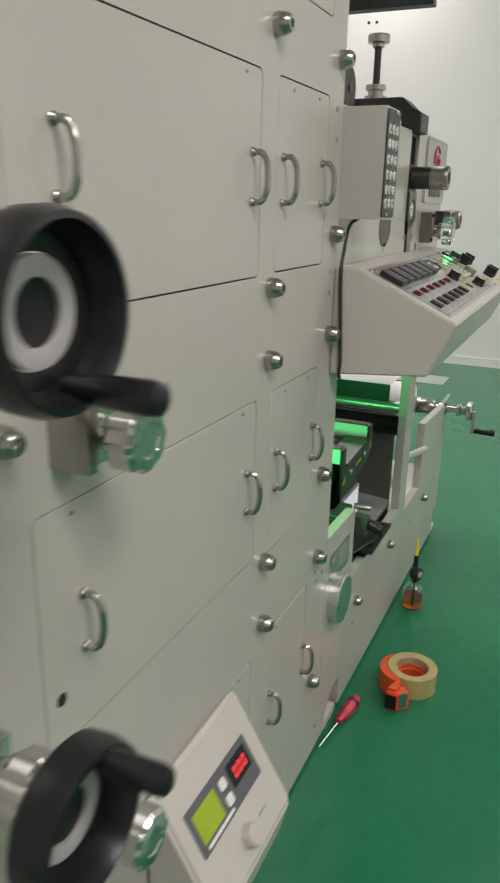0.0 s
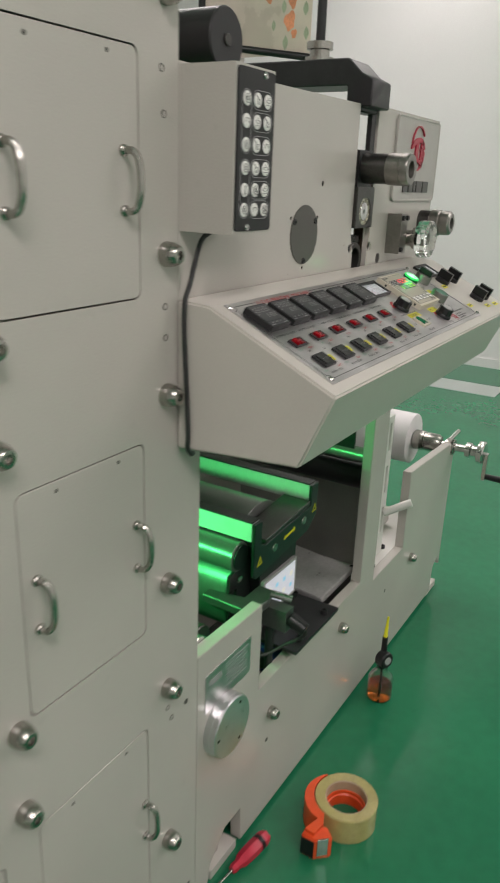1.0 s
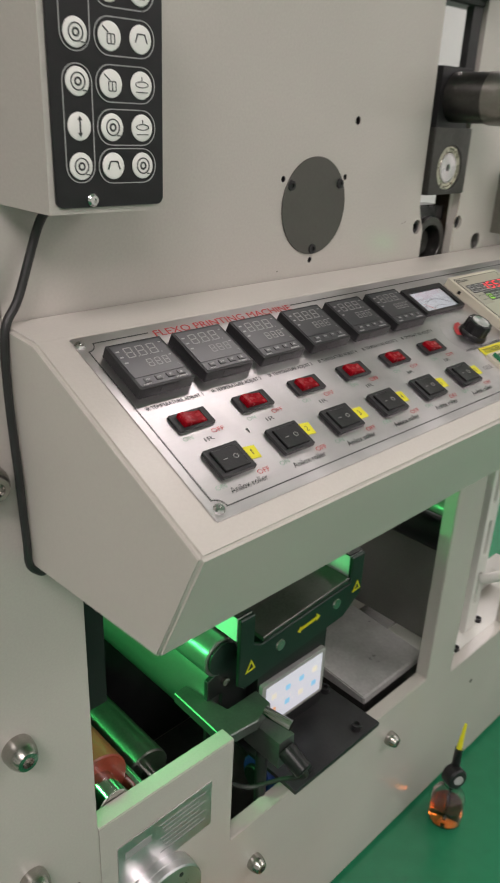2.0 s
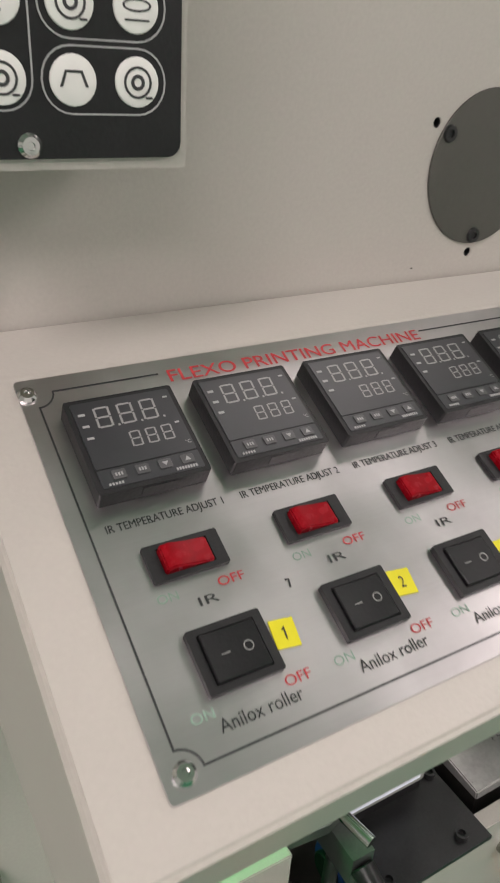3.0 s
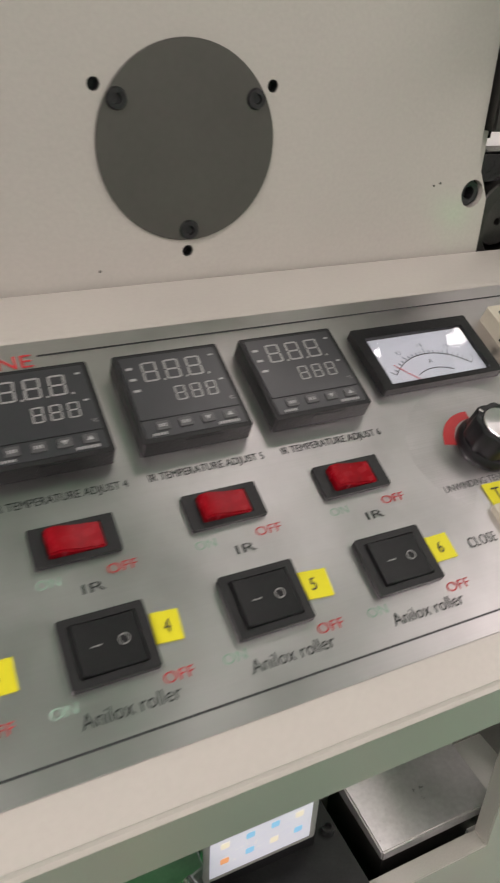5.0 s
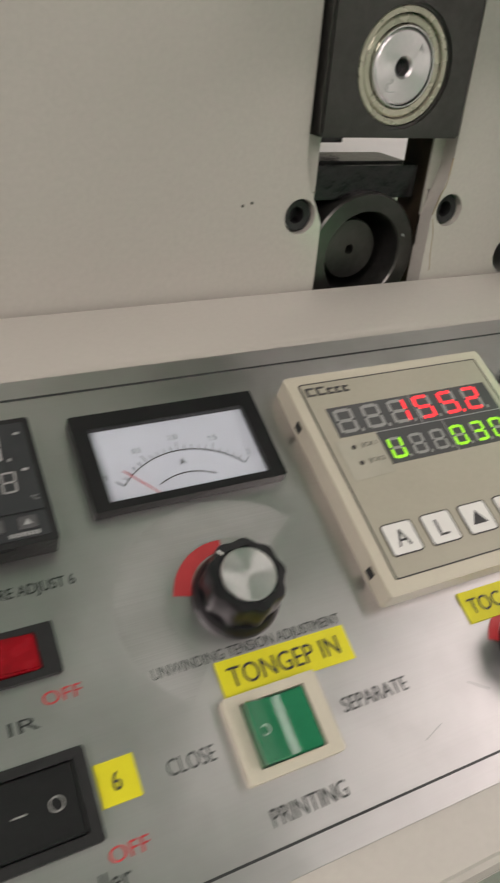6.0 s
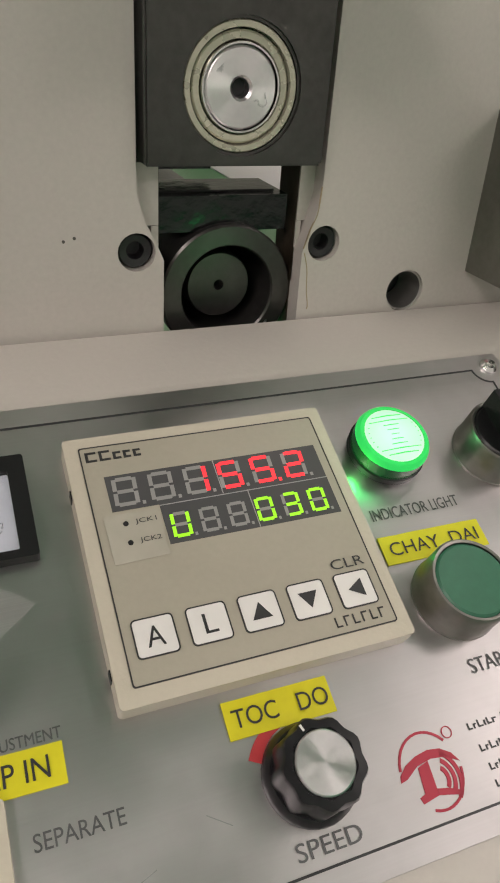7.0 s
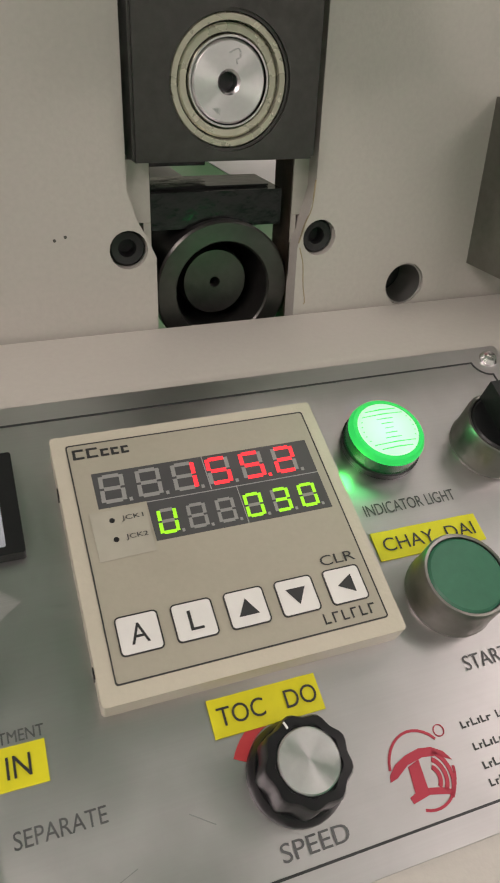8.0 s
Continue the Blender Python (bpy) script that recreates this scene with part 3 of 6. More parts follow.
def extrude_x(pts, x0, x1):
    bm = B()
    a, b = vs(bm, EYE4, [(x0, y, z) for y, z in pts]), vs(bm, EYE4, [(x1, y, z) for y, z in pts])
    bm.faces.new(a)
    bm.faces.new(b[::-1])
    for i in range(len(pts)):
        j = (i + 1) % len(pts)
        bm.faces.new((a[j], a[i], b[i], b[j]))
    bmesh.ops.recalc_face_normals(bm, faces=bm.faces[:])
    return bm


part("body", soften(extrude_x(prof, -0.006, 0.865), 0.0028, 3, 15), PAINT_LIGHT, console)
sheet = part("faceplate", soften(slab(B(), [rrect(0.0198, -0.2010, 0.6810, -0.0208, 0.002)], 0.0, 0.0012, PANEL), 0.0004, 1), SHEET, console, "brushed stainless faceplate")


def ruled(u0, v0, u1, v1):
    bm = B()
    w, n, z = 0.00075, 0.0085, 0.0015
    for a, b, c, d in ((u0 + n, v1 - w, u1 - n, v1), (u0, v0 + n, u0 + w, v1 - n), (u1 - w, v0 + n, u1, v1 - n),
                       (u0 + n, v0, 0.0837, v0 + w), (0.2423, v0, u1 - n, v0 + w)):
        box(bm, (a, -d, 0.0012), (c, -b, z))
    for cx, cy, a in ((u0, v0, -90), (u1, v0, 180), (u1, v1, 90), (u0, v1, 0)):
        pts = []
        for r in (n, n - w):
            q = [(cx + r * math.cos(radians(a + 90 * i / 6)), -cy + r * math.sin(radians(a + 90 * i / 6))) for i in range(7)]
            pts += q if r == n else q[::-1]
        slab(bm, [pts], 0.0012, z)
    return bm


def panel_part(name, bm, material, label="", parent=None):
    bm.transform(PANEL)
    return part(name, bm, material, parent or sheet, label)


panel_part("border_rule", ruled(0.0265, 0.0290, 0.6716, 0.1935), PRINT_BLACK)
ZP = 0.00145
panel_part("lettering", letters("FLEXO PRINTING MACHINE", 0.0880, -0.0353, 0.1518, 0.0072, ZP, bold=0.00016), PRINT_RED, "red printed title")


def screw_head(r=0.0042):
    bm = lathe(B(), [(0, 0.0016), (r * 0.30, 0.0016), (r * 0.34, 0.0026), (r * 0.7, 0.0025), (r, 0.0010), (r, 0.0)], 18)
    return bm


SCREW = mesh_of("panel_screw", screw_head(), CHROME)
for u, v in ((0.0236, 0.0297), (0.0274, 0.1933), (0.6730, 0.0285), (0.6740, 0.1935)):
    part("screw", SCREW, None, sheet, "small chrome cross-head screw", on_panel(u, v, 0.0012))
wiped = [(0.428 + r * math.cos(radians(a)), -0.1206 + r * 0.9 * math.sin(radians(a))) for r, rng in ((0.040, range(40, 244, 12)), (0.0235, range(232, 36, -12))) for a in rng]
panel_part("wiped_patch", slab(B(), [wiped], 0.0012, 0.00128), HAZE, "dull wiped arc on the steel")
panel_part("scratch", tube(B(), [(0.0926, -0.1425, 0.0014), (0.0941, -0.1427, 0.0016), (0.0934, -0.1460, 0.0014)], 0.0004, 5), PRINT_BLACK)
for u, v, a in ((0.470, 0.1820, 20), (0.494, 0.1705, -35), (0.250, 0.1680, 60), (0.610, 0.1580, 30)):
    panel_part("scratch", tube(B(), [(u, -v, 0.0012), (u + 0.008 * math.cos(radians(a)), -v + 0.008 * math.sin(radians(a)), 0.0012)], 0.00018, 4), PRINT_GREY)

# ---- instruments on the console ----
CU, CV, PITCH = 0.0335, 0.0436, 0.0592


def controller_parts():
    d = {}
    d["housing"] = (soften(slab(B(), [rrect(0, -0.048, 0.048, 0, 0.0012)], 0.0, 0.0085), 0.0012, 2), GREY_PLASTIC)
    d["window"] = (slab(B(), [rrect(0.0022, -0.0365, 0.0458, -0.0022, 0.0008)], 0.0085, 0.0089), FACE_BLACK)
    d["keypad"] = (slab(B(), [rrect(0.0022, -0.0458, 0.0458, -0.0370, 0.0008)], 0.0085, 0.0088), FACE_BLACK)
    for i in range(3):
        x = 0.0185 + i * 0.0100
        d["digit %d" % i] = (box(digit(B(), None, "8", 0.0100 + i * 0.0100, -0.0170, 0.0068, 0.0110, 0.0091, 0.085), (x, -0.0172, 0.0090), (x + 0.0009, -0.0162, 0.0091)), DIM_SEG)
    for i in range(3):
        d["digit %d" % (i + 3)] = (digit(B(), None, "8", 0.0205 + i * 0.0070, -0.0292, 0.0048, 0.0080, 0.0091, 0.09), DIM_SEG)
    spots = [(0.0040, -0.0092 - i * 0.0062, 0.0028, 0.0012) for i in range(3)] + [(0.0420, -0.0070, 0.0020, 0.0008), (0.0420, -0.0215, 0.0020, 0.0008)]
    spots += [(0.0335 + i * 0.0012, -0.0450, 0.0008, 0.0013) for i in range(8)] + [(0.0050 + i * 0.0013, -0.0450, 0.0008, 0.0011) for i in range(5)]
    for i, (x, y, w, h) in enumerate(spots):
        d["marking %d" % i] = (box(B(), (x, y, 0.0088), (x + w, y + h, 0.0091)), PRINT_GREY)
    # Flat black box painted on as the dark notch in the housing's lower side
    notch_shade = box(B(), (0.0180, -0.0482, 0.0012), (0.0345, -0.0474, 0.0070))
    d["notch_shade"] = (notch_shade, BLACK)
    d["degree"] = (letters("°C", 0.0425, -0.0330, 0.0024, 0.0018, 0.0091), PRINT_GREY)
    return d


def temperature_controller():
    t = thing("temperature_controller", "square dark temperature controller with an unlit twin display", "controller", on_panel(CU, CV, 0.0012) @ Matrix.Diagonal((1.004, 0.985, 1.06, 1)), "temperature controllers on the console")
    for name, (bm, m) in controller_parts().items():
        part("unit_mark" if name == "degree" else name.split()[0], bm, m, t)
    for i in range(4):
        x = 0.0075 + i * 0.0098
        k = part("key", soften(slab(B(), [rrect(x, -0.0428, x + 0.0056, -0.0384, 0.0006)], 0.0087, 0.0094), 0.0003, 1), KEY_DARK, t, "small dark membrane key")
        sym = B()
        cx, cy, z = x + 0.0028, -0.0406, 0.0096
        if i >= 2:
            s = 1 if i == 3 else -1
            sym.faces.new([sym.verts.new((cx + a, cy + s * b, z)) for a, b in ((-0.0014, -0.0009), (0.0014, -0.0009), (0, 0.0012))][::s])
        else:
            for j in range(3):
                box(sym, (cx - 0.0016 + j * 0.0012, cy - 0.0008, z - 0.0002), (cx - 0.0009 + j * 0.0012, cy + 0.0007, z))
        part("symbol", sym, PRINT_GREY, k)
    return t


first = temperature_controller()
for k in range(1, 6):
    copy_thing(first, on_panel(CU + PITCH * k, CV, 0.0012))


def rocker(bm, w, h, top, dip, m=EYE4):
    """A rocker key, hollowed along its width, with its right half pressed or raised."""
    n = 8
    a = []
    for i in range(n + 1):
        t = i / n
        z = top - dip * math.sin(math.pi * t) * 0.6 - (dip * 1.2 * t)
        a.append((w * t, z))
    front = vs(bm, m, [(x, 0, z) for x, z in a])
    back = vs(bm, m, [(x, h, z) for x, z in a])
    f0 = vs(bm, m, [(0, 0, 0), (w, 0, 0)])
    b0 = vs(bm, m, [(0, h, 0), (w, h, 0)])
    for i in range(n):
        bm.faces.new((front[i], front[i + 1], back[i + 1], back[i]))
    bm.faces.new((f0[0], f0[1], *front[::-1]))
    bm.faces.new((b0[1], b0[0], *back))
    bm.faces.new((f0[0], front[0], back[0], b0[0]))
    bm.faces.new((f0[1], b0[1], back[-1], front[-1]))
    bmesh.ops.recalc_face_normals(bm, faces=bm.faces[:])
    return bm


def red_switch():
    w, h = 0.0318, 0.0157
    t = thing("rocker_switch", "red rocker switch in a narrow black bezel", "switch", on_panel(0.0425, 0.1133, 0.0012), "red rocker switches")
    part("bezel", soften(slab(B(), [rrect(0, -h, w, 0, 0.0008), rrect(0.0052, -h + 0.0022, w - 0.0052, -0.0022, 0.0004)], 0, 0.0022), 0.0005, 1), GREY_PLASTIC, t)
    part("bezel_floor", box(B(), (0.004, -h + 0.001, 0), (w - 0.004, -0.001, 0.0006)), BLACK, t)
    bm = B()
    x0, x1, y0, y1 = 0.0056, w - 0.0056, -h + 0.0024, -0.0024
    pts = [(x0, 0.0006), (x1, 0.0006), (x1, 0.0026), ((x0 + x1) / 2 + 0.001, 0.0040), (x0 + 0.004, 0.0062), (x0, 0.0052)]
    a, b = vs(bm, EYE4, [(x, y0, z) for x, z in pts]), vs(bm, EYE4, [(x, y1, z) for x, z in pts])
    bm.faces.new(a)
    bm.faces.new(b[::-1])
    for i in range(6):
        bm.faces.new((a[i], b[i], b[(i + 1) % 6], a[(i + 1) % 6]))
    bmesh.ops.recalc_face_normals(bm, faces=bm.faces[:])
    part("rocker", soften(bm, 0.0006, 2), RED_PLASTIC, t, "translucent red rocker key")
    return t


rs = red_switch()
for k in range(1, 6):
    copy_thing(rs, on_panel(0.0425 + 0.0591 * k, 0.1133, 0.0012))


def black_switch():
    w, h = 0.0304, 0.0246
    t = thing("rocker_switch", "large black rocker switch marked with a bar and a ring", "switch", on_panel(0.0447, 0.1503, 0.0012), "black rocker switches")
    part("bezel", soften(slab(B(), [rrect(0, -h, w, 0, 0.0010), rrect(0.0036, -h + 0.0028, w - 0.0036, -0.0028, 0.0005)], 0, 0.0032), 0.0006, 1), GREY_PLASTIC, t)
    part("bezel_floor", box(B(), (0.003, -h + 0.002, 0), (w - 0.003, -0.002, 0.0006)), BLACK, t)
    rk = part("rocker", soften(rocker(B(), w - 0.0080, h - 0.0064, 0.0044, 0.0008, Matrix.Translation((0.0040, -h + 0.0032, 0.0004))), 0.0004, 1, 50), BLACK, t)
    bm = box(B(), (0.0092, -h / 2 - 0.0002, 0.0037), (0.0128, -h / 2 + 0.0002, 0.0044))
    part("bar_mark", bm, LED_OFF, rk)
    ring = slab(B(), [circle(0.0205, -h / 2, 0.0020, 20), circle(0.0205, -h / 2, 0.0016, 20)], 0.0030, 0.0040)
    part("ring_mark", ring, LED_OFF, rk)
    return t


bs = black_switch()
for k in range(1, 6):
    copy_thing(bs, on_panel(0.0447 + 0.0589 * k, 0.1503, 0.0012))

for k in range(6):
    o = PITCH * k
    panel_part("lettering", letters("IR TEMPERATURE ADJUST %d" % (k + 1), 0.0333 + o, -0.1041, 0.0506, 0.0046, ZP, bold=0.00012), PRINT_BLACK)
    panel_part("lettering", letters("IR", 0.0560 + o, -0.1420, 0.0083, 0.0036, ZP), PRINT_BLACK)
    panel_part("lettering", letters("OFF", 0.0664 + o, -0.1368, 0.0113, 0.0038, ZP), PRINT_RED)
    panel_part("lettering", letters("ON", 0.0413 + o, -0.1366, 0.0083, 0.0036, ZP), PRINT_GREEN)
    panel_part("lettering", letters("OFF", 0.0734 + o, -0.1807, 0.0110, 0.0039, ZP), PRINT_RED)
    panel_part("lettering", letters("ON", 0.0358 + o, -0.1808, 0.0088, 0.0037, ZP), PRINT_GREEN)
    panel_part("lettering", letters("Anilox roller", 0.0444 + o, -0.1866, 0.0333, 0.0049, ZP), PRINT_BLACK)


def sticker(words, u, v, w, h, spin, tx, tw, th, label):
    t = thing("label_sticker", label, "label", on_panel(u, v, 0.0013, spin), "yellow labels on the console")
    bm = B()
    nx = 6
    top = [bm.verts.new((w * i / nx, 0, 0.0003 + 0.0004 * abs(math.sin(i * 1.9 + u * 40)))) for i in range(nx + 1)]
    bot = [bm.verts.new((w * i / nx, -h, 0.0003 + 0.0002 * abs(math.sin(i * 2.3 + u * 50)))) for i in range(nx + 1)]
    for i in range(nx):
        bm.faces.new((bot[i], bot[i + 1], top[i + 1], top[i]))
    ext = bmesh.ops.extrude_face_region(bm, geom=bm.faces[:])
    for e in ext["geom"]:
        if isinstance(e, bmesh.types.BMVert):
            e.co.z -= 0.0003
    bmesh.ops.recalc_face_normals(bm, faces=bm.faces[:])
    part("tape", bm, YELLOW, t)
    if words == "1":
        y = -h / 2 - th / 2
        one = slab(B(), [[(tx + 0.0008, y), (tx + 0.0014, y), (tx + 0.0014, y + th), (tx + 0.0010, y + th), (tx, y + th * 0.78), (tx, y + th * 0.68), (tx + 0.0008, y + th * 0.80)]], 0.0007, 0.0009)
    else:
        one = letters(words, tx, -h / 2 - th / 2, tw, th, 0.0009)
    part("lettering", one, PRINT_BLACK, t)
    return t


NUMBERS = ((0.0776, 0.1560, 0.0100, -7), (0.1361, 0.1532, 0.0107, -7), (0.1947, 0.1566, 0.0117, -1), (0.2532, 0.1553, 0.0102, -5), (0.3115, 0.1557, 0.0122, -5), (0.3709, 0.1562, 0.0112, 0))
for k, (u, v, w, spin) in enumerate(NUMBERS):
    sticker(str(k + 1), u, v, w, 0.0114, spin, 0.0040, 0.0024 if k else 0.0020, 0.0050, "small yellow label with a black numeral")
sticker("TONGEP IN", 0.4130, 0.1396, 0.0463, 0.0116, -0.6, 0.003, 0.0390, 0.0062, "yellow label tape with black capitals above a switch")
sticker("TOC   DO", 0.5066, 0.1422, 0.0358, 0.0115, -0.3, 0.0022, 0.0322, 0.0056, "yellow label tape with black capitals above a knob")
sticker("CHAY  DAI", 0.5811, 0.1001, 0.0446, 0.0113, -0.6, 0.003, 0.0385, 0.0053, "yellow label tape with black capitals above a push button")

for words, u, v, w, h in (("UNWINDING TENSION ADJUSTMENT", 0.3940, 0.1402, 0.0655, 0.0044), ("SEPARATE", 0.4478, 0.1663, 0.0246, 0.0046), ("CLOSE", 0.3902, 0.1659, 0.0145, 0.0046),
                          ("PRINTING", 0.4140, 0.1878, 0.0247, 0.0048), ("SPEED", 0.5158, 0.1898, 0.0208, 0.0049), ("INDICATOR LIGHT", 0.5829, 0.0933, 0.0391, 0.0048),
                          ("ON-OFF", 0.6375, 0.0845, 0.0200, 0.0046), ("START", 0.5940, 0.1550, 0.0180, 0.0050)):
    panel_part("lettering", letters(words, u, -v, w, h, ZP, bold=0.00007 if len(words) > 8 else 0.00003), PRINT_FADED)
panel_part("print_ring", slab(B(), [circle(0.5755, -0.1695, 0.0019, 18), circle(0.5755, -0.1695, 0.0016, 18)], 0.0012, 0.0015), PRINT_DARKRED)
# maker's lines stay as plain bars
for u, v, w in ((0.5835, 0.1712, 0.060), (0.5845, 0.1782, 0.034), (0.5850, 0.1840, 0.044), (0.5846, 0.1890, 0.030)):
    bm = B()
    x = u
    i = 0
    while x < u + w:
        n = (0.0016, 0.0011, 0.0019, 0.0006, 0.0015)[i % 5]
        hh = 0.0034 if v < 0.17 else (0.0022, 0.0016, 0.0024, 0.0017)[i % 4]
        box(bm, (x, -v, ZP - 0.0002), (x + 0.0005, -v + hh, ZP))
        box(bm, (x + 0.0005, -v + (hh - 0.0005) * (i % 2), ZP - 0.0002), (x + n, -v + (hh - 0.0005) * (i % 2) + 0.0005, ZP))
        x, i = x + n + (0.0022 if i % 6 == 5 else 0.0006), i + 1
    panel_part("print_bar", bm, PRINT_BLACK)


def ring_logo(bm, cx, cy, r, z0, z1, m=EYE4):
    """A round mark: two thin ring arcs, a slanted stem, a swoosh over it and three curved ribs."""
    def band(a0, a1, r0, r1, ox=0.0, oy=0.0, n=12):
        t = [radians(a0 + (a1 - a0) * i / n) for i in range(n + 1)]
        q = [(cx + (ox + r0 * 0.9 * math.cos(k)) * r, cy + (oy + r0 * math.sin(k)) * r) for k in t]
        q += [(cx + (ox + r1 * 0.9 * math.cos(k)) * r, cy + (oy + r1 * math.sin(k)) * r) for k in t[::-1]]
        slab(bm, [q], z0, z1, m)
    def shape(pts):
        slab(bm, [[(cx + x * r, cy + y * r) for x, y in pts]], z0, z1, m)
    band(38, 168, 1.0, 0.93)
    band(-112, -8, 1.0, 0.93)
    shape([(-0.95, -0.06), (-0.90, 0.10), (-0.66, 0.30), (-0.30, 0.44), (0.10, 0.50), (0.46, 0.44), (0.74, 0.26), (0.90, 0.0), (0.56, 0.20), (0.12, 0.27), (-0.34, 0.20), (-0.74, -0.02)])
    shape([(-0.34, 0.16), (0.00, 0.25), (-0.06, -0.60), (-0.56, -0.68), (-0.60, -0.52), (-0.42, -0.46)])
    for k in range(3):
        band(62 - 4 * k, -52, 0.74 - 0.19 * k, 0.62 - 0.19 * k, 0.12, -0.26)
    shape([(-0.06, -0.60), (-0.04, -0.44), (0.30, -0.52), (0.62, -0.66), (0.50, -0.74), (0.20, -0.66)])
    return bm


panel_part("maker_mark", ring_logo(B(), 0.5652, -0.1785, 0.0118, 0.0012, 0.00150), PRINT_DARKRED, "dark red round printed mark")


def panel_meter(u, v, w, h, label):
    t = thing("panel_meter", label, "meter", on_panel(u, v, 0.0012), "panel meters")
    part("frame", soften(slab(B(), [rrect(0, -h, w, 0, 0.001), rrect(0.0058, -h + 0.0030, w - 0.0058, -0.0062, 0.0006)], 0, 0.0050), 0.0008, 2), BLACK, t)
    face = part("dial", box(B(), (0.0050, -h + 0.0025, 0), (w - 0.0050, -0.0055, 0.0022)), DIAL_WHITE, t, "white meter dial with a thin black scale")
    sc = B()
    cx, cy = w * 0.50, -h - 0.0112
    for r0, a0, a1 in ((0.0310, 42, 138), (0.0215, 60, 120)):
        q = [(cx + r * math.cos(radians(a0 + (a1 - a0) * i / 16)), cy + r * math.sin(radians(a0 + (a1 - a0) * i / 16))) for r in (r0,) for i in range(17)]
        q += [(cx + (r0 - 0.0004) * math.cos(radians(a0 + (a1 - a0) * i / 16)), cy + (r0 - 0.0004) * math.sin(radians(a0 + (a1 - a0) * i / 16))) for i in range(16, -1, -1)]
        slab(sc, [q], 0.0021, 0.0024)
    for i in range(21):
        a = radians(42 + 96 * i / 20)
        n = 0.0032 if i % 5 == 0 else 0.0018
        tube(sc, [(cx + r * math.cos(a), cy + r * math.sin(a), 0.0023) for r in (0.0310, 0.0310 + n)], 0.00016, 4)
    part("scale", sc, PRINT_BLACK, face)
    for i, s in enumerate(("0", "0.5", "1.0", "1.5", "2")):
        a = radians(138 - 24 * i)
        part("lettering", letters(s, cx + 0.0362 * math.cos(a) - 0.0018, cy + 0.0355 * math.sin(a), 0.0010 + 0.0013 * (len(s) > 1) * 1.5, 0.0022, 0.0025), PRINT_BLACK, face)
    part("lettering", letters("A", cx - 0.0012, cy + 0.0245, 0.0024, 0.0026, 0.0025), PRINT_BLACK, face)
    part("needle", tube(B(), [(cx - 0.0120, cy + 0.0150, 0.0030), (cx - 0.0220, cy + 0.0262, 0.0030)], 0.00022, 5), PRINT_RED, t, "thin red needle resting at zero")
    pane = part("window_pane", box(B(), (0.0052, -h + 0.0027, 0.0034), (w - 0.0052, -0.0058, 0.0040)), GLASS, t)
    pane.visible_shadow = False
    return t


panel_meter(0.3912, 0.0439, 0.0714, 0.0392, "black-framed analogue ammeter with a white dial")


def fluted(t, r):
    return r * (1 + 0.045 * math.cos(9 * t))


def knob(u, v, spin, label):
    t = thing("rotary_knob", label, "knob", on_panel(u, v, 0.0012, spin), "rotary knobs on the console")
    part("skirt", lathe(B(), [(0, 0), (0.0146, 0), (0.0149, 0.0015), (0.0146, 0.0040), (0.0132, 0.0058), (0, 0.0058)], 36), BAKELITE, t)
    part("grip", lathe(B(), [(0.0128, 0.0055), (0.0126, 0.0160), (0.0120, 0.0172), (0.0094, 0.0174), (0.0092, 0.0168), (0, 0.0168)], 54, EYE4, fluted), BAKELITE, t)
    part("cap_disc", lathe(B(), [(0, 0.0180), (0.0086, 0.0180), (0.0090, 0.0176), (0.0090, 0.0168)], 36), SPUN, t, "spun aluminium disc on the knob")
    part("pointer", box(B(), (-0.0003, 0.0100, 0.0168), (0.0003, 0.0120, 0.0176)), WHITE, t)
    return t


knob(0.4280, 0.1208, 35, "black fluted knob with a bright aluminium cap")
knob(0.5266, 0.1688, 18, "black fluted speed knob with a bright aluminium cap")


def red_arc(u, v, r, a0, a1, w0, w1):
    q = [(u + r * math.cos(radians(a0 + (a1 - a0) * i / 10)), -v + r * math.sin(radians(a0 + (a1 - a0) * i / 10))) for i in range(11)]
    q += [(u + (r - w1 + (w1 - w0) * (1 - i / 10)) * math.cos(radians(a0 + (a1 - a0) * i / 10)), -v + (r - w1 + (w1 - w0) * (1 - i / 10)) * math.sin(radians(a0 + (a1 - a0) * i / 10))) for i in range(10, -1, -1)]
    return slab(B(), [q], 0.0012, 0.0015)


panel_part("scale_arc", red_arc(0.4280, 0.1206, 0.0205, 85, 165, 0.004, 0.006), PRINT_RED, "printed red wedge of a dial scale")
panel_part("scale_arc", red_arc(0.5270, 0.1690, 0.0190, 95, 152, 0.003, 0.004), PRINT_RED, "printed red wedge of a dial scale")

# square green rocker
gs = thing("rocker_switch", "square green rocker switch in a beige bezel", "switch", on_panel(0.4103, 0.1512, 0.0012))
part("bezel", soften(slab(B(), [rrect(0, -0.0250, 0.0318, 0, 0.0012), rrect(0.0050, -0.0218, 0.0268, -0.0030, 0.0005)], 0, 0.0034), 0.0006, 1), BEIGE, gs)
part("bezel_floor", box(B(), (0.004, -0.0225, 0), (0.0278, -0.0022, 0.0006)), BLACK, gs)
grk = part("rocker", soften(rocker(B(), 0.0212, 0.0182, 0.0076, 0.0042, Matrix.Translation((0.0053, -0.0215, 0.0004))), 0.0005, 1, 50), GREEN_PLASTIC, gs, "glossy green rocker key")
part("ring_mark", slab(B(), [circle(0.0090, -0.0124, 0.0016, 18), circle(0.0090, -0.0124, 0.0012, 18)], 0.0046, 0.0064), PRINT_GREEN, grk)

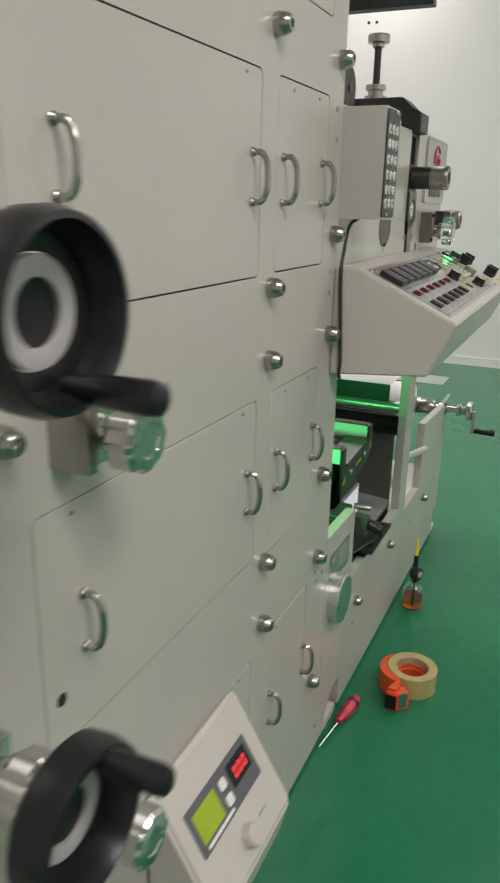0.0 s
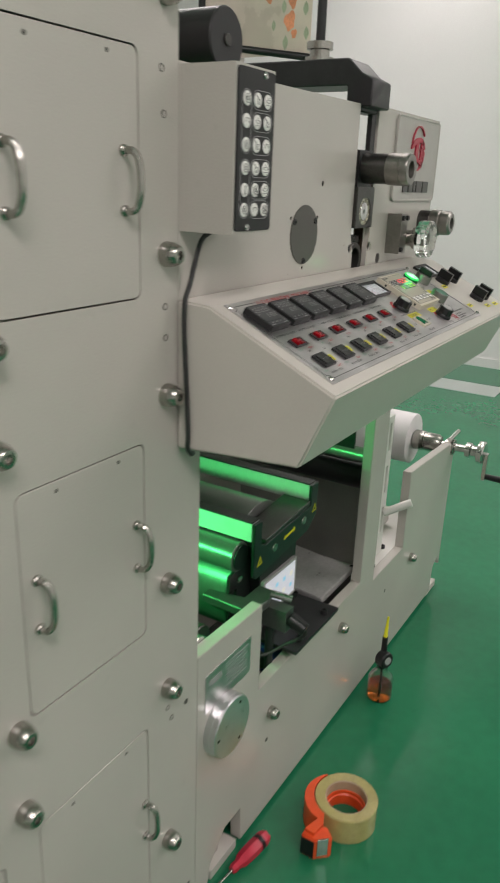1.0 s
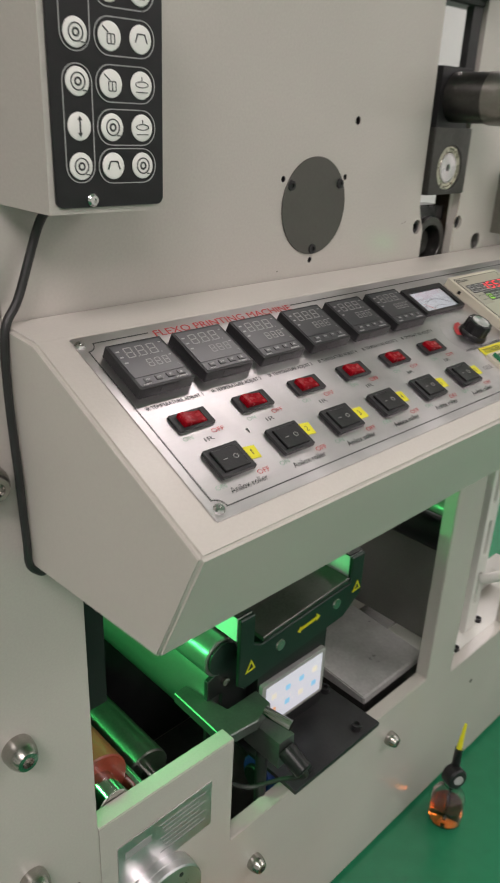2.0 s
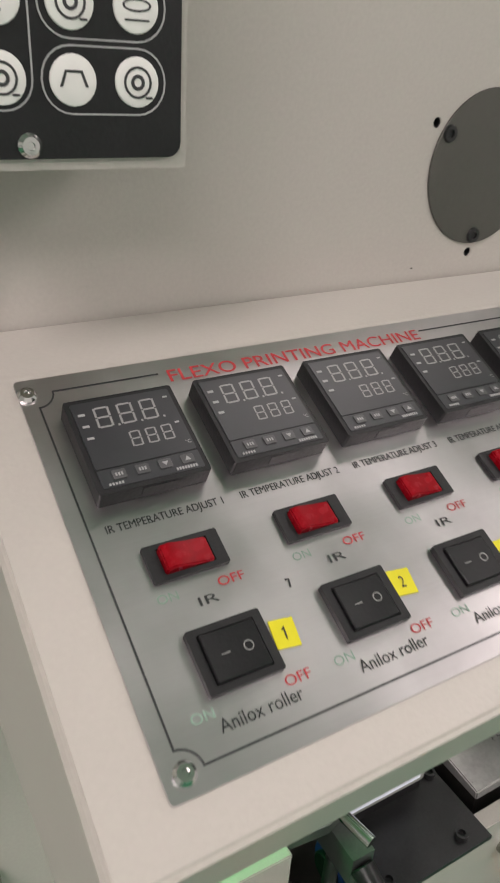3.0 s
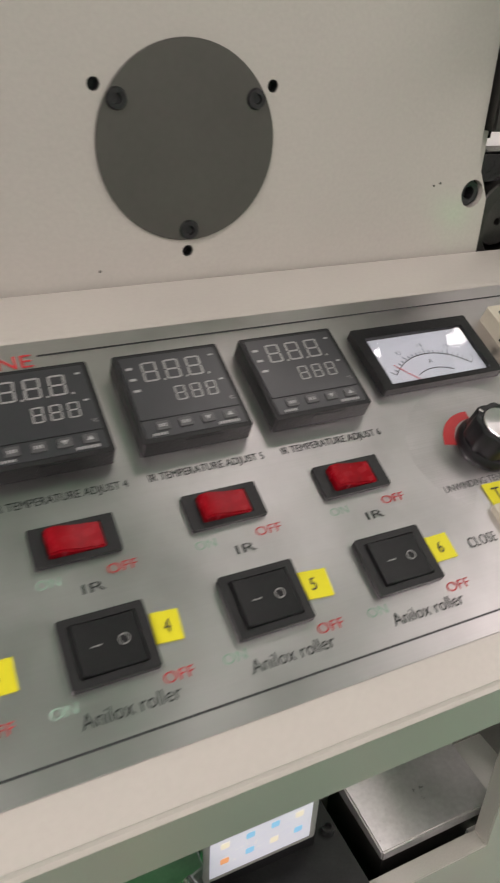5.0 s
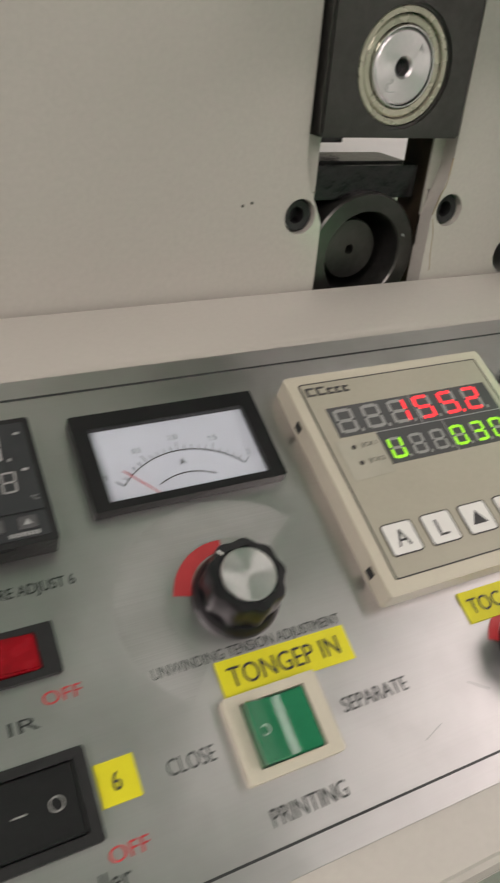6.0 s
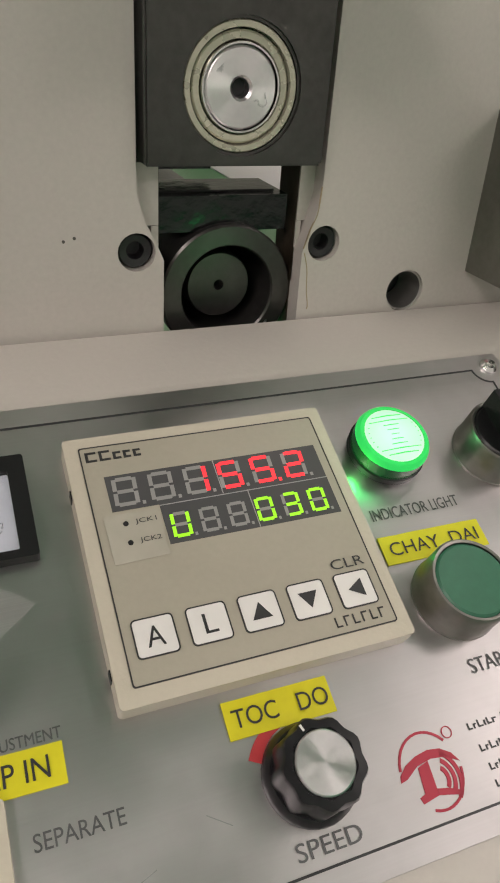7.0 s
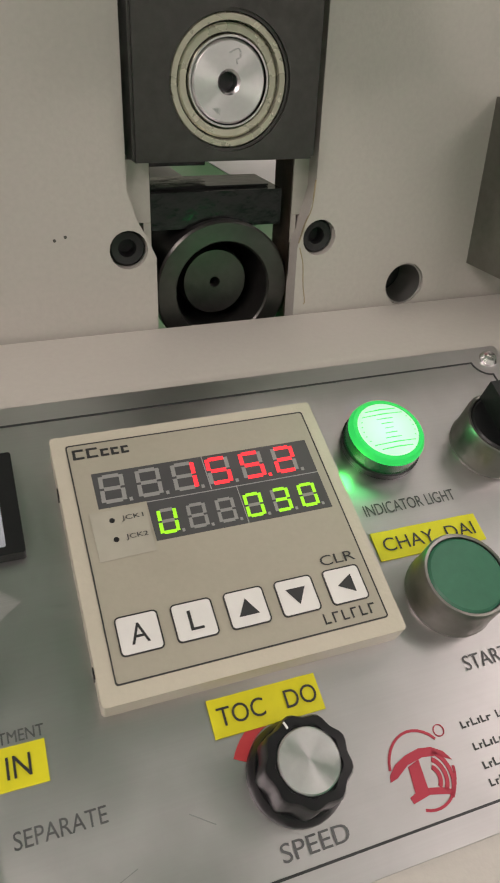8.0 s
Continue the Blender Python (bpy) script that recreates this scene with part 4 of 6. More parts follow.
# ---- length counter ----
CW, CH, CZ = 0.0978, 0.0938, 0.0120
counter = thing("length_counter", "beige digital length counter with red and green figures", "counter", on_panel(0.4759, 0.0440, 0.0012) @ Matrix.Diagonal((1.014, 1.012, 0.84, 1)))
part("housing", soften(slab(B(), [rrect(0, -CH, CW, 0, 0.0015)], 0, CZ - 0.0010), 0.0016, 2), BEIGE, counter)
fp = part("faceplate", slab(B(), [rrect(0.0050, -0.0884, 0.0930, -0.0046, 0.0008)], CZ - 0.0012, CZ - 0.0006), BEIGE_DARK, counter)
part("face_rule", slab(B(), [rrect(0.0048, -0.0886, 0.0932, -0.0044, 0.0010), rrect(0.0052, -0.0882, 0.0928, -0.0048, 0.0008)], CZ - 0.0010, CZ - 0.0004), PRINT_BLACK, counter)
z = CZ - 0.0005
lw = part("led_window", slab(B(), [[(0.0112, -0.0310), (0.0270, -0.0310), (0.0270, -0.0462), (0.0898, -0.0462), (0.0898, -0.0172), (0.0112, -0.0172)]], z - 0.0002, z + 0.0001), LED_WINDOW, counter, "dark strip behind the figures")
DX = 0.01245


def counter_figure(ch, x, y, w, h, lit, dot_lit=False):
    """One seven-segment figure of the counter, each bar a part of its own, with its decimal point."""
    for bar in "abcdefg":
        on = bar in SEGS[ch]
        bm, rest = B(), B()
        SEGS["one"] = bar
        digit(bm, rest, "one", x, y, w, h, z + 0.0003, 0.13, 0.05)
        rest.free()
        part("segment", bm, lit if on else LED_OFF, lw, "lit segment of a figure" if on else "")
    k = h * 0.095
    part("decimal_point", box(B(), (x + w * 1.10, y - 0.0002, z + 0.0001), (x + w * 1.10 + k, y + k, z + 0.0003)), lit if dot_lit else LED_OFF, lw)


for i, ch in enumerate(("", "", "1", "5", "5", "2")):
    counter_figure(ch, 0.0126 + DX * i, -0.0296, 0.0084, 0.0112, RED_LED, i == 4)
for i, ch in enumerate(("U", "", "", "0", "3", "0")):
    counter_figure(ch, 0.0288 + 0.0101 * i, -0.0445, 0.0066, 0.0094, LIME_LED)
part("window_split", box(B(), (0.0497, -0.0310, z), (0.0500, -0.0172, z + 0.0002)), PRINT_GREY, lw)
part("window_split", box(B(), (0.0586, -0.0462, z), (0.0589, -0.0312, z + 0.0002)), PRINT_GREY, lw)
part("window_split", box(B(), (0.0270, -0.0316, z), (0.0898, -0.0313, z + 0.0002)), PRINT_GREY, lw)
for i, n in enumerate((0.0042, 0.0042, 0.0032, 0.0030, 0.0030)):
    x, top = 0.0066 + sum((0.0047, 0.0047, 0.0036, 0.0035, 0.0035)[:i]), -0.0066 if i < 2 else -0.0076
    x1, low = x + n - 0.0004, -0.0106
    part("maker_bar", slab(B(), [[(x, low), (x1, low), (x1, low + 0.0008), (x + 0.0010, low + 0.0008), (x + 0.0010, top - 0.0008), (x1, top - 0.0008), (x1, top), (x, top)]], z, z + 0.0002), PRINT_BLACK, fp)
model = B()
for i in range(6):
    x = 0.0718 + 0.0032 * i
    box(model, (x, -0.0862, z), (x + 0.0005, -0.0828, z + 0.0002))
    box(model, (x, -0.0862 + 0.0029 * (i % 2), z), (x + 0.0021, -0.0857 + 0.0029 * (i % 2), z + 0.0002))
part("model_bar", model, PRINT_BLACK, fp)
for words, x, y, w, h in (("CLR", 0.0775, -0.0672, 0.0125, 0.0036), ("JCK1", 0.0176, -0.0372, 0.0072, 0.0022), ("JCK2", 0.0176, -0.0442, 0.0072, 0.0022)):
    part("lettering", letters(words, x, y, w, h, z + 0.0006), PRINT_BLACK, fp)
for y in (-0.0361, -0.0431):
    part("indicator_dot", lathe(B(), [(0, z + 0.0006), (0.0009, z + 0.0005), (0.0010, z)], 12, Matrix.Translation((0.0145, y, 0))), GREY_PLASTIC, fp)
for i, s in enumerate(("A", "L", "up", "down", "back")):
    x, y = 0.0147 + 0.0171 * i, -0.0749
    k = part("key", soften(slab(B(), [rrect(x - 0.0062, y - 0.0058, x + 0.0062, y + 0.0058, 0.0012)], z - 0.0002, z + 0.0004), 0.0002, 1), WHITE, counter, "white square membrane key")
    part("key_rule", slab(B(), [rrect(x - 0.0066, y - 0.0062, x + 0.0066, y + 0.0062, 0.0015), rrect(x - 0.0062, y - 0.0058, x + 0.0062, y + 0.0058, 0.0012)], z - 0.0002, z + 0.0005), PRINT_BLACK, k)
    if len(s) == 1:
        part("lettering", letters(s, x - (0.0028 if s == "A" else 0.0018), y - 0.0032, 0.0056 if s == "A" else 0.0042, 0.0064, z + 0.0006), PRINT_BLACK, k)
    else:
        tri = {"up": ((-0.0034, -0.0026), (0.0034, -0.0026), (0, 0.0030)), "down": ((-0.0034, 0.0026), (0, -0.0030), (0.0034, 0.0026)), "back": ((-0.0028, 0), (0.0028, -0.0032), (0.0028, 0.0032))}[s]
        bm = B()
        bm.faces.new([bm.verts.new((x + a, y + b, z + 0.0006)) for a, b in tri])
        part("arrow", bm, PRINT_BLACK, k)
for x in (0.0030, 0.0300):
    part("side_slot", box(B(), (-0.0004, -0.0150 - x * 2.3, 0.003), (0.0004, -0.0115 - x * 2.3, 0.0075)), BLACK, counter)
tapep = thing("clear_film", "worn clear protective film stuck over the counter display", "film", counter.matrix_basis.copy())
part("film", slab(B(), [[(0.0080, -0.0500), (0.0262, -0.0495), (0.0262, -0.0325), (0.0078, -0.0322)]], z + 0.0002, z + 0.0003), mat("dull_film", (0.44, 0.42, 0.35), 0.15, 0, 0.05, 60), tapep)

# ---- lamp and push buttons ----
lampo = thing("indicator_lamp", "round lit green indicator lamp with a pale lens", "lamp", on_panel(0.6010, 0.0640, 0.0012))
part("collar", lathe(B(), [(0, 0), (0.0158, 0), (0.0160, 0.0030), (0.0150, 0.0034)], 40), BLACK, lampo)
part("bezel", lathe(B(), [(0.0152, 0.0030), (0.0154, 0.0092)], 40), GREEN_SIDE, lampo, "dark green bezel")
part("rim", lathe(B(), [(0.0154, 0.0092), (0.0149, 0.0107), (0.0140, 0.0117), (0.0124, 0.0118)], 40), GREEN_GLOW, lampo, "glowing green rim")
lens = B()
lathe(lens, [(0.0124, 0.0117), (0.0105, 0.0124), (0.0060, 0.0128), (0, 0.0130)], 40)
part("lens", lens, PALE_GLOW, lampo, "pale glowing ribbed lens")
ribs = B()
for i in range(9):
    y = -0.0088 + 0.0022 * i
    n = math.sqrt(max(0, 0.0110 ** 2 - y * y))
    tube(ribs, [(-n, y, 0.0122), (0, y, 0.0129), (n, y, 0.0122)], 0.00022, 4)
part("lens_rib", ribs, GREEN_GLOW, lampo)
lamp_light = bpy.data.lights.new("indicator_glow", "POINT")
lamp_light.energy, lamp_light.color, lamp_light.shadow_soft_size = 0.007, (0.0, 1.0, 0.10), 0.004
lamp_ob = new("indicator_glow", lamp_light)
lamp_ob.matrix_world = on_panel(0.6010 - 0.0185, 0.0735, 0.008)
face_light = bpy.data.lights.new("indicator_beam", "POINT")
face_light.energy, face_light.color, face_light.shadow_soft_size = 0.013, (0.05, 1.0, 0.25), 0.008
new("indicator_beam", face_light).matrix_world = on_panel(0.6010, 0.0640, 0.024)


def push_button(u, v, cap, h, label):
    t = thing("push_button", label, "button", on_panel(u, v, 0.0012), "push buttons on the console")
    part("ring", lathe(B(), [(0, 0), (0.0162, 0), (0.0164, 0.0012), (0.0160, 0.002), (0.0158, h), (0.0150, h + 0.0012), (0.0140, h + 0.0010), (0.0138, h - 0.002)], 44), WORN_NICKEL, t, "machined steel ring")
    part("cap", lathe(B(), [(0.0137, h - 0.003), (0.0137, h + 0.0004), (0.0128, h + 0.0012), (0.0060, h + 0.0008), (0, h + 0.0006)], 40), cap, t)
    return t


push_button(0.6005, 0.1282, GREEN_CAP, 0.0150, "dark green push button in a machined steel ring")
sel = push_button(0.6480, 0.0725, BLACK, 0.0150, "black selector switch in a machined steel ring")
part("lever", soften(box(B(), (-0.0045, -0.0135, 0.0150), (0.0045, 0.0135, 0.0265)), 0.002), BLACK, sel)

# second row of controls past the faceplate end
for u, v in ((0.738, 0.088), (0.792, 0.090), (0.772, 0.160), (0.812, 0.160)):
    t = thing("selector_switch", "black rotary selector switch on the console", "switch", on_panel(u, v, 0.0), "selector switches")
    part("collar", lathe(B(), [(0, 0), (0.0150, 0), (0.0150, 0.006), (0.012, 0.008), (0, 0.008)], 28), GREY_PLASTIC, t)
    part("lever", soften(box(B(), (-0.0055, -0.0140, 0.007), (0.0055, 0.0140, 0.024)), 0.002), BLACK, t)
panel_meter(0.700, 0.030, 0.0700, 0.0400, "black-framed analogue meter at the console's far end")
for u, v, w in ((0.705, 0.098, 0.022), (0.765, 0.182, 0.022), (0.812, 0.185, 0.024), (0.690, 0.165, 0.020)):
    t = thing("label_sticker", "small yellow label tape beside a selector switch", "label", on_panel(u, v, 0.0002), "yellow labels on the console")
    part("tape", slab(B(), [rrect(0, -0.010, w, 0, 0.0006)], 0, 0.0005), YELLOW, t)
    part("print_bar", box(B(), (0.003, -0.0065, 0.0004), (w - 0.003, -0.0035, 0.0007)), PRINT_BLACK, t)

# ---- pendant button box and its cable ----
pend = thing("button_box", "beige control box with a black keypad face", "control box", on_face(-0.0015, 1.2195))
PW, PH, PD = 0.090, 0.189, 0.078
part("housing", soften(box(B(), (0, 0, 0.0), (PW, PH, PD)), 0.003, 2), PAINT, pend)
kp = part("keypad", soften(slab(B(), [rrect(0.004, 0.004, PW - 0.003, PH - 0.003, 0.005)], PD, PD + 0.0025), 0.0006, 1), BLACK, pend, "black keypad plate")
for sx, sy in ((0.030, 0.0085), (0.062, PH - 0.0080)):
    part("screw", SCREW, None, kp, "small chrome screw", Matrix.Translation((sx, sy, PD + 0.0025)))
ROWS = (0.029, 0.052, 0.077, 0.103, 0.129, 0.153)
COLS = (0.0225, 0.0465, 0.0695)
PZ = PD + 0.0026
for r, y in enumerate(ROWS):
    for c, x in enumerate(COLS):
        b = part("button", lathe(B(), [(0.0082, 0), (0.0080, 0.0007), (0.0070, 0.0010), (0, 0.0011)], 24, Matrix.Translation((x, y, PZ))), WHITE, kp, "round white membrane button")
        g = B()
        zz = PZ + 0.0013
        kind = (1, 3, 0, 2, 0, 1, 3, 2, 1, 0, 2, 3, 3, 1, 2, 0, 2, 1)[r * 3 + c]
        if c == 0 and r == 1:
            tube(g, [(x, y - 0.0045, zz), (x, y + 0.0045, zz)], 0.0005, 5)
            for s in (1, -1):
                g.faces.new([g.verts.new((x + a, y + s * q, zz)) for a, q in ((-0.0018, 0.0035), (0.0018, 0.0035), (0, 0.0062))][::s])
        elif kind == 0 or (c == 0 and r in (0, 2)):
            slab(g, [circle(x, y, 0.0052, 20), circle(x, y, 0.0044, 20)], zz - 0.0003, zz)
            slab(g, [circle(x, y, 0.0026, 14), circle(x, y, 0.0014, 14)], zz - 0.0003, zz)
            box(g, (x + 0.003, y - 0.0052, zz - 0.0003), (x + 0.0055, y - 0.0045, zz))
        elif kind == 1:
            slab(g, [circle(x, y + 0.0005, 0.0052, 18, 0.0020), circle(x, y + 0.0005, 0.0045, 18, 0.0014)], zz - 0.0003, zz)
            box(g, (x - 0.0045, y - 0.0042, zz - 0.0003), (x + 0.0045, y - 0.0036, zz))
            box(g, (x - 0.0003, y + 0.0026, zz - 0.0003), (x + 0.0003, y + 0.0050, zz))
        elif kind == 2:
            slab(g, [rrect(x - 0.0025, y - 0.0045, x + 0.0035, y + 0.0015, 0.0010), rrect(x - 0.0019, y - 0.0039, x + 0.0029, y + 0.0009, 0.0006)], zz - 0.0003, zz)
            tube(g, [(x - 0.0055, y + 0.0052, zz), (x - 0.0015, y + 0.0020, zz)], 0.0004, 4)
            box(g, (x + 0.0002, y - 0.0039, zz - 0.0003), (x + 0.0008, y + 0.0010, zz))
        else:
            q = [(x - 0.0050, y - 0.002), (x - 0.003, y + 0.0032), (x + 0.003, y + 0.0032), (x + 0.0050, y - 0.002), (x + 0.004, y - 0.002), (x + 0.0024, y + 0.0024), (x - 0.0024, y + 0.0024), (x - 0.004, y - 0.002)]
            slab(g, [q], zz - 0.0003, zz)
        part("symbol", g, PRINT_BLACK, b)


def outline_ring(x0, y0, x1, y1, r):
    return slab(B(), [rrect(x0, y0, x1, y1, r, 6), rrect(x0 + 0.0006, y0 + 0.0006, x1 - 0.0006, y1 - 0.0006, r - 0.0006, 6)], PZ - 0.0002, PZ + 0.0002)


for y0, y1 in ((0.0190, 0.0870), (0.0930, 0.1630)):
    part("outline", outline_ring(COLS[0] - 0.0105, y0, COLS[0] + 0.0105, y1, 0.010), PRINT_GREY, kp)
for y in ROWS:
    part("outline", outline_ring(COLS[1] - 0.0110, y - 0.0108, COLS[2] + 0.0110, y + 0.0108, 0.0105), PRINT_GREY, kp)

cord = thing("control_cable", "thin black cable hanging from the button box", "cable")
part("cord", tube(B(), arc([(0.030, -0.030, 1.222), (0.025, -0.014, 1.205), (0.006, -0.012, 1.155), (-0.0080, -0.014, 1.132), (-0.0112, -0.016, 1.088), (-0.0112, -0.020, 1.018), (-0.0112, -0.023, 0.958), (-0.0095, -0.021, 0.936), (0.000, -0.020, 0.924), (0.010, -0.016, 0.921)], 8), 0.0034, 10), RUBBER, cord)

# ---- base frame with the openings below the console ----
base = thing("base_frame", "beige painted steel base plate with cut-out openings", "machine frame")
bo = [(0.0505, 0.012), (0.095, 0.012), (0.100, 0.050), (0.150, 0.100), (0.205, 0.100), (0.210, 0.012), (1.385, 0.012), (1.39, 0.10), (1.43, 0.125), (1.455, 0.085), (1.455, 0.488),
      (1.420, 0.488), (1.420, 0.527), (1.050, 0.548), (1.050, 0.318), (0.836, 0.318), (0.836, 0.934), (0.745, 0.934), (0.745, 0.352), (0.258, 0.352), (0.258, 0.5425), (0.0505, 0.5485)]
part("plate", soften(slab(B(), [bo], -0.024, 0.0, on_face(0, 0)), 0.0014, 2, 70), PAINT, base)
part("shelf", soften(box(B(), (0.758, 0.0245, 0.296), (1.30, 0.16, 0.316)), 0.002), WHITE_PAINT, base)
for fx in (0.155, 1.415):
    ft = part("foot", soften(box(B(), (fx - 0.045, 0.004, 0.0), (fx + 0.045, 0.07, 0.020)), 0.003), PAINT_LIGHT, base)
    part("foot_bolt", lathe(B(), [(0.010, 0), (0.010, 0.012), (0.006, 0.013), (0.006, 0.06), (0, 0.06)], 6, Matrix.Translation((fx, 0.03, 0.02))), CHROME, ft)
for x, z in ((0.935, 0.236), (0.30, 0.20), (0.020, 0.485), (0.030, 0.075)):
    part("tapped_hole", lathe(B(), [(0, 0.0006), (0.0045, 0.0006), (0.005, 0)], 12, on_face(x, z)), SEAM, base)
for x, y in ((0.86, 0.07), (0.90, 0.03), (1.02, 0.05), (1.03, 0.11)):
    part("shelf_bolt", lathe(B(), [(0.008, 0), (0.008, 0.008), (0.0045, 0.008), (0.0045, 0.003), (0, 0.003)], 16, Matrix.Translation((x, y, 0.316))), BLACK_OXIDE, base)
nm = part("name_plate", soften(slab(B(), [rrect(0.074, 0.420, 0.219, 0.497, 0.002)], 0.0, 0.0012, on_face(0, 0)), 0.0004, 1), SHEET, base, "engraved metal plate with faint lines")
for i in range(7):
    part("print_bar", box(B(), (0.135 + 0.004 * (i % 3), -0.0016, 0.484 - 0.0078 * i), (0.208 - 0.010 * (i % 2), -0.0012, 0.4862 - 0.0078 * i)), DIM_SEG, nm)
part("print_bar", box(B(), (0.084, -0.0016, 0.470), (0.122, -0.0012, 0.482)), DIM_SEG, nm)
hub = thing("axle_cap", "round polished aluminium axle cap with three screws", "cap", on_face(0.128, 0.368))
part("disc", lathe(B(), [(0, 0), (0.058, 0), (0.058, 0.012), (0.0575, 0.0125), (0.0575, 0.022), (0.0555, 0.024), (0, 0.0245)], 48), ALU, hub)
for a in (60, 180, 300):
    part("screw", lathe(B(), [(0, 0.0250), (0.0030, 0.0250), (0.0034, 0.0240)], 12, Matrix.Translation((0.045 * math.cos(radians(a)), 0.045 * math.sin(radians(a)), 0))), BLACK_OXIDE, hub)

rear = thing("rear_frame", "painted steel plate on the far side of the press", "machine frame")
part("plate", slab(B(), [[(-1.72, 0.012), (1.20, 0.012), (1.20, 0.32), (0.96, 0.32), (0.96, 1.41), (0.61, 1.41), (0.61, 1.10), (0.52, 1.10), (0.52, 1.41), (-0.003, 1.41), (-0.003, 1.79), (-1.72, 1.79)]], -0.465, -0.443, on_face(0, 0)), PAINT, rear)
# Added black sheet: paints the interior's shade over the pale rear plate
part("interior_shade", box(B(), (0.03, 0.4402, 0.062), (0.60, 0.4425, 0.930)), BLACK_OXIDE, rear, "black sheet standing in for the dark interior")
part("inner_sheet", box(B(), (0.262, 0.150, 0.0605), (0.600, 0.154, 0.350)), GREY_STEEL, rear)
part("drip_pan", box(B(), (0.055, 0.03, 0.055), (1.40, 0.44, 0.06)), DARK_STEEL, rear)
pan = thing("grey_baffle", "plain grey sheet-metal baffle behind the web guide", "panel")
part("sheet", soften(box(B(), (0.880, 0.062, 0.3165), (0.886, 0.44, 0.62)), 0.002), mat("grey_sheet", (0.30, 0.29, 0.275), 0.42, 0.15, 0.08, 12, 0.08, 200), pan)

# ---- rollers and web inside ----


def roller(name, label, x, z, r, y0, y1, m, tip=0.012, tip_m=None, reach=0.030):
    t = thing(name, label, "roller", pose(x, y0, z, -90))
    n = y1 - y0
    part("sleeve", lathe(B(), [(0, 0), (r - 0.002, 0), (r, 0.002), (r, n - 0.002), (r - 0.002, n), (0, n)], 40), m, t)
    part("shaft_end", lathe(B(), [(0, -reach), (tip - 0.001, -reach), (tip, 0.001 - reach), (tip, 0.001), (0, 0.001)], 24), tip_m or CHROME, t)
    return t


GREEN_STEEL = mat("polished_steel_roller", (0.46, 0.48, 0.44), 0.25, 0.45, 0.08, 14, 0.05, 200)
roller("web_roller", "large polished steel drum inside the press", 0.395, 0.480, 0.094, 0.112, 0.44, SATIN_ROLL, 0.012, DARK_STEEL, 0.003)
roller("web_roller", "dark oiled roller below the red one", 0.180, 0.470, 0.034, 0.085, 0.44, DARK_STEEL, 0.010)
roller("web_roller", "slim chrome tie roller beside the red one", 0.134, 0.512, 0.011, 0.030, 0.44, CHROME, 0.006, None, 0.003)
roller("web_roller", "slim dark roller beside the web guide", 0.310, 0.592, 0.031, 0.085, 0.44, SATIN_ROLL, 0.026, GUIDE_GREEN, 0.004)
roller("rubber_roller", "red rubber-covered roller with a chrome shaft end", 0.088, 0.535, 0.043, 0.060, 0.44, RED_ROLL, 0.0220, None, 0.036)
roller("web_roller", "polished steel guide roller", 0.830, 0.654, 0.018, 0.030, 0.44, GREEN_STEEL, 0.008, None, 0.003)
roller("web_roller", "black rubber pressing roller", 0.835, 0.594, 0.031, 0.030, 0.44, GREY_PLASTIC, 0.012, None, 0.003)
roller("web_roller", "polished lower guide roller", 0.070, 0.42, 0.035, 0.08, 0.44, GREEN_STEEL, 0.012)
w2 = thing("paper_web", "white paper web stretched between the rollers", "paper")
part("sheet", box(B(), (0.80, 0.07, 0.728), (1.08, 0.42, 0.7292)), PAPER, w2)
part("sheet", box(B(), (0.80, 0.07, 0.675), (0.806, 0.42, 0.727)), BLACK, w2)

# web guide
gd = thing("web_guide", "dark green web guide frame with two cross bars", "web guide")
ep = [(0.318, 0.664), (0.318, 0.552), (0.330, 0.541), (0.545, 0.560), (0.586, 0.590), (0.586, 0.664), (0.556, 0.664), (0.556, 0.618), (0.362, 0.604), (0.346, 0.612), (0.346, 0.664)]
part("end_plate", soften(slab(B(), [ep], -0.065, -0.058, on_face(0, 0)), 0.0015, 1, 60), GUIDE_GREEN, gd)
part("cross_bar", soften(box(B(), (0.318, 0.0655, 0.626), (0.345, 0.44, 0.664)), 0.0015), PALE_BAR, gd, "pale square bar catching green light")
part("cross_bar", soften(box(B(), (0.557, 0.0655, 0.622), (0.586, 0.44, 0.663)), 0.0015), PALE_BAR, gd, "pale square bar catching green light")
part("bar_cover", box(B(), (0.318, 0.0655, 0.6645), (0.345, 0.44, 0.667)), BLACK, gd)
part("bar_cover", box(B(), (0.557, 0.0655, 0.6635), (0.586, 0.44, 0.666)), BLACK, gd)
part("bed", soften(box(B(), (0.3455, 0.0655, 0.575), (0.5565, 0.44, 0.600)), 0.0015), GUIDE_GREEN, gd)
HUMP = [(0.451 + 0.110 * math.cos(radians(a)), 0.535 + 0.108 * math.sin(radians(a))) for a in range(22, 159, 8)]
part("bed_roller", soften(slab(B(), [HUMP], -0.44, -0.128, on_face(0, 0)), 0.001, 1, 60), SATIN_ROLL, gd)
part("end_pad", soften(slab(B(), [[(0.364, 0.606), (0.364, 0.614), (0.553, 0.630), (0.553, 0.620)]], -0.125, -0.0585, on_face(0, 0)), 0.001, 1, 60), DARK_STEEL, gd)
for x, z in ((0.400, 0.582), (0.525, 0.594)):
    part("screw", lathe(B(), [(0, 0.0018), (0.0085, 0.0018), (0.0095, 0)], 20, on_face(x, z, -0.058)), NICKEL, gd)
arrow = [(0.436, 0.586), (0.443, 0.594), (0.443, 0.590), (0.478, 0.594), (0.478, 0.599), (0.486, 0.592), (0.478, 0.585), (0.478, 0.589), (0.443, 0.585), (0.443, 0.581)]
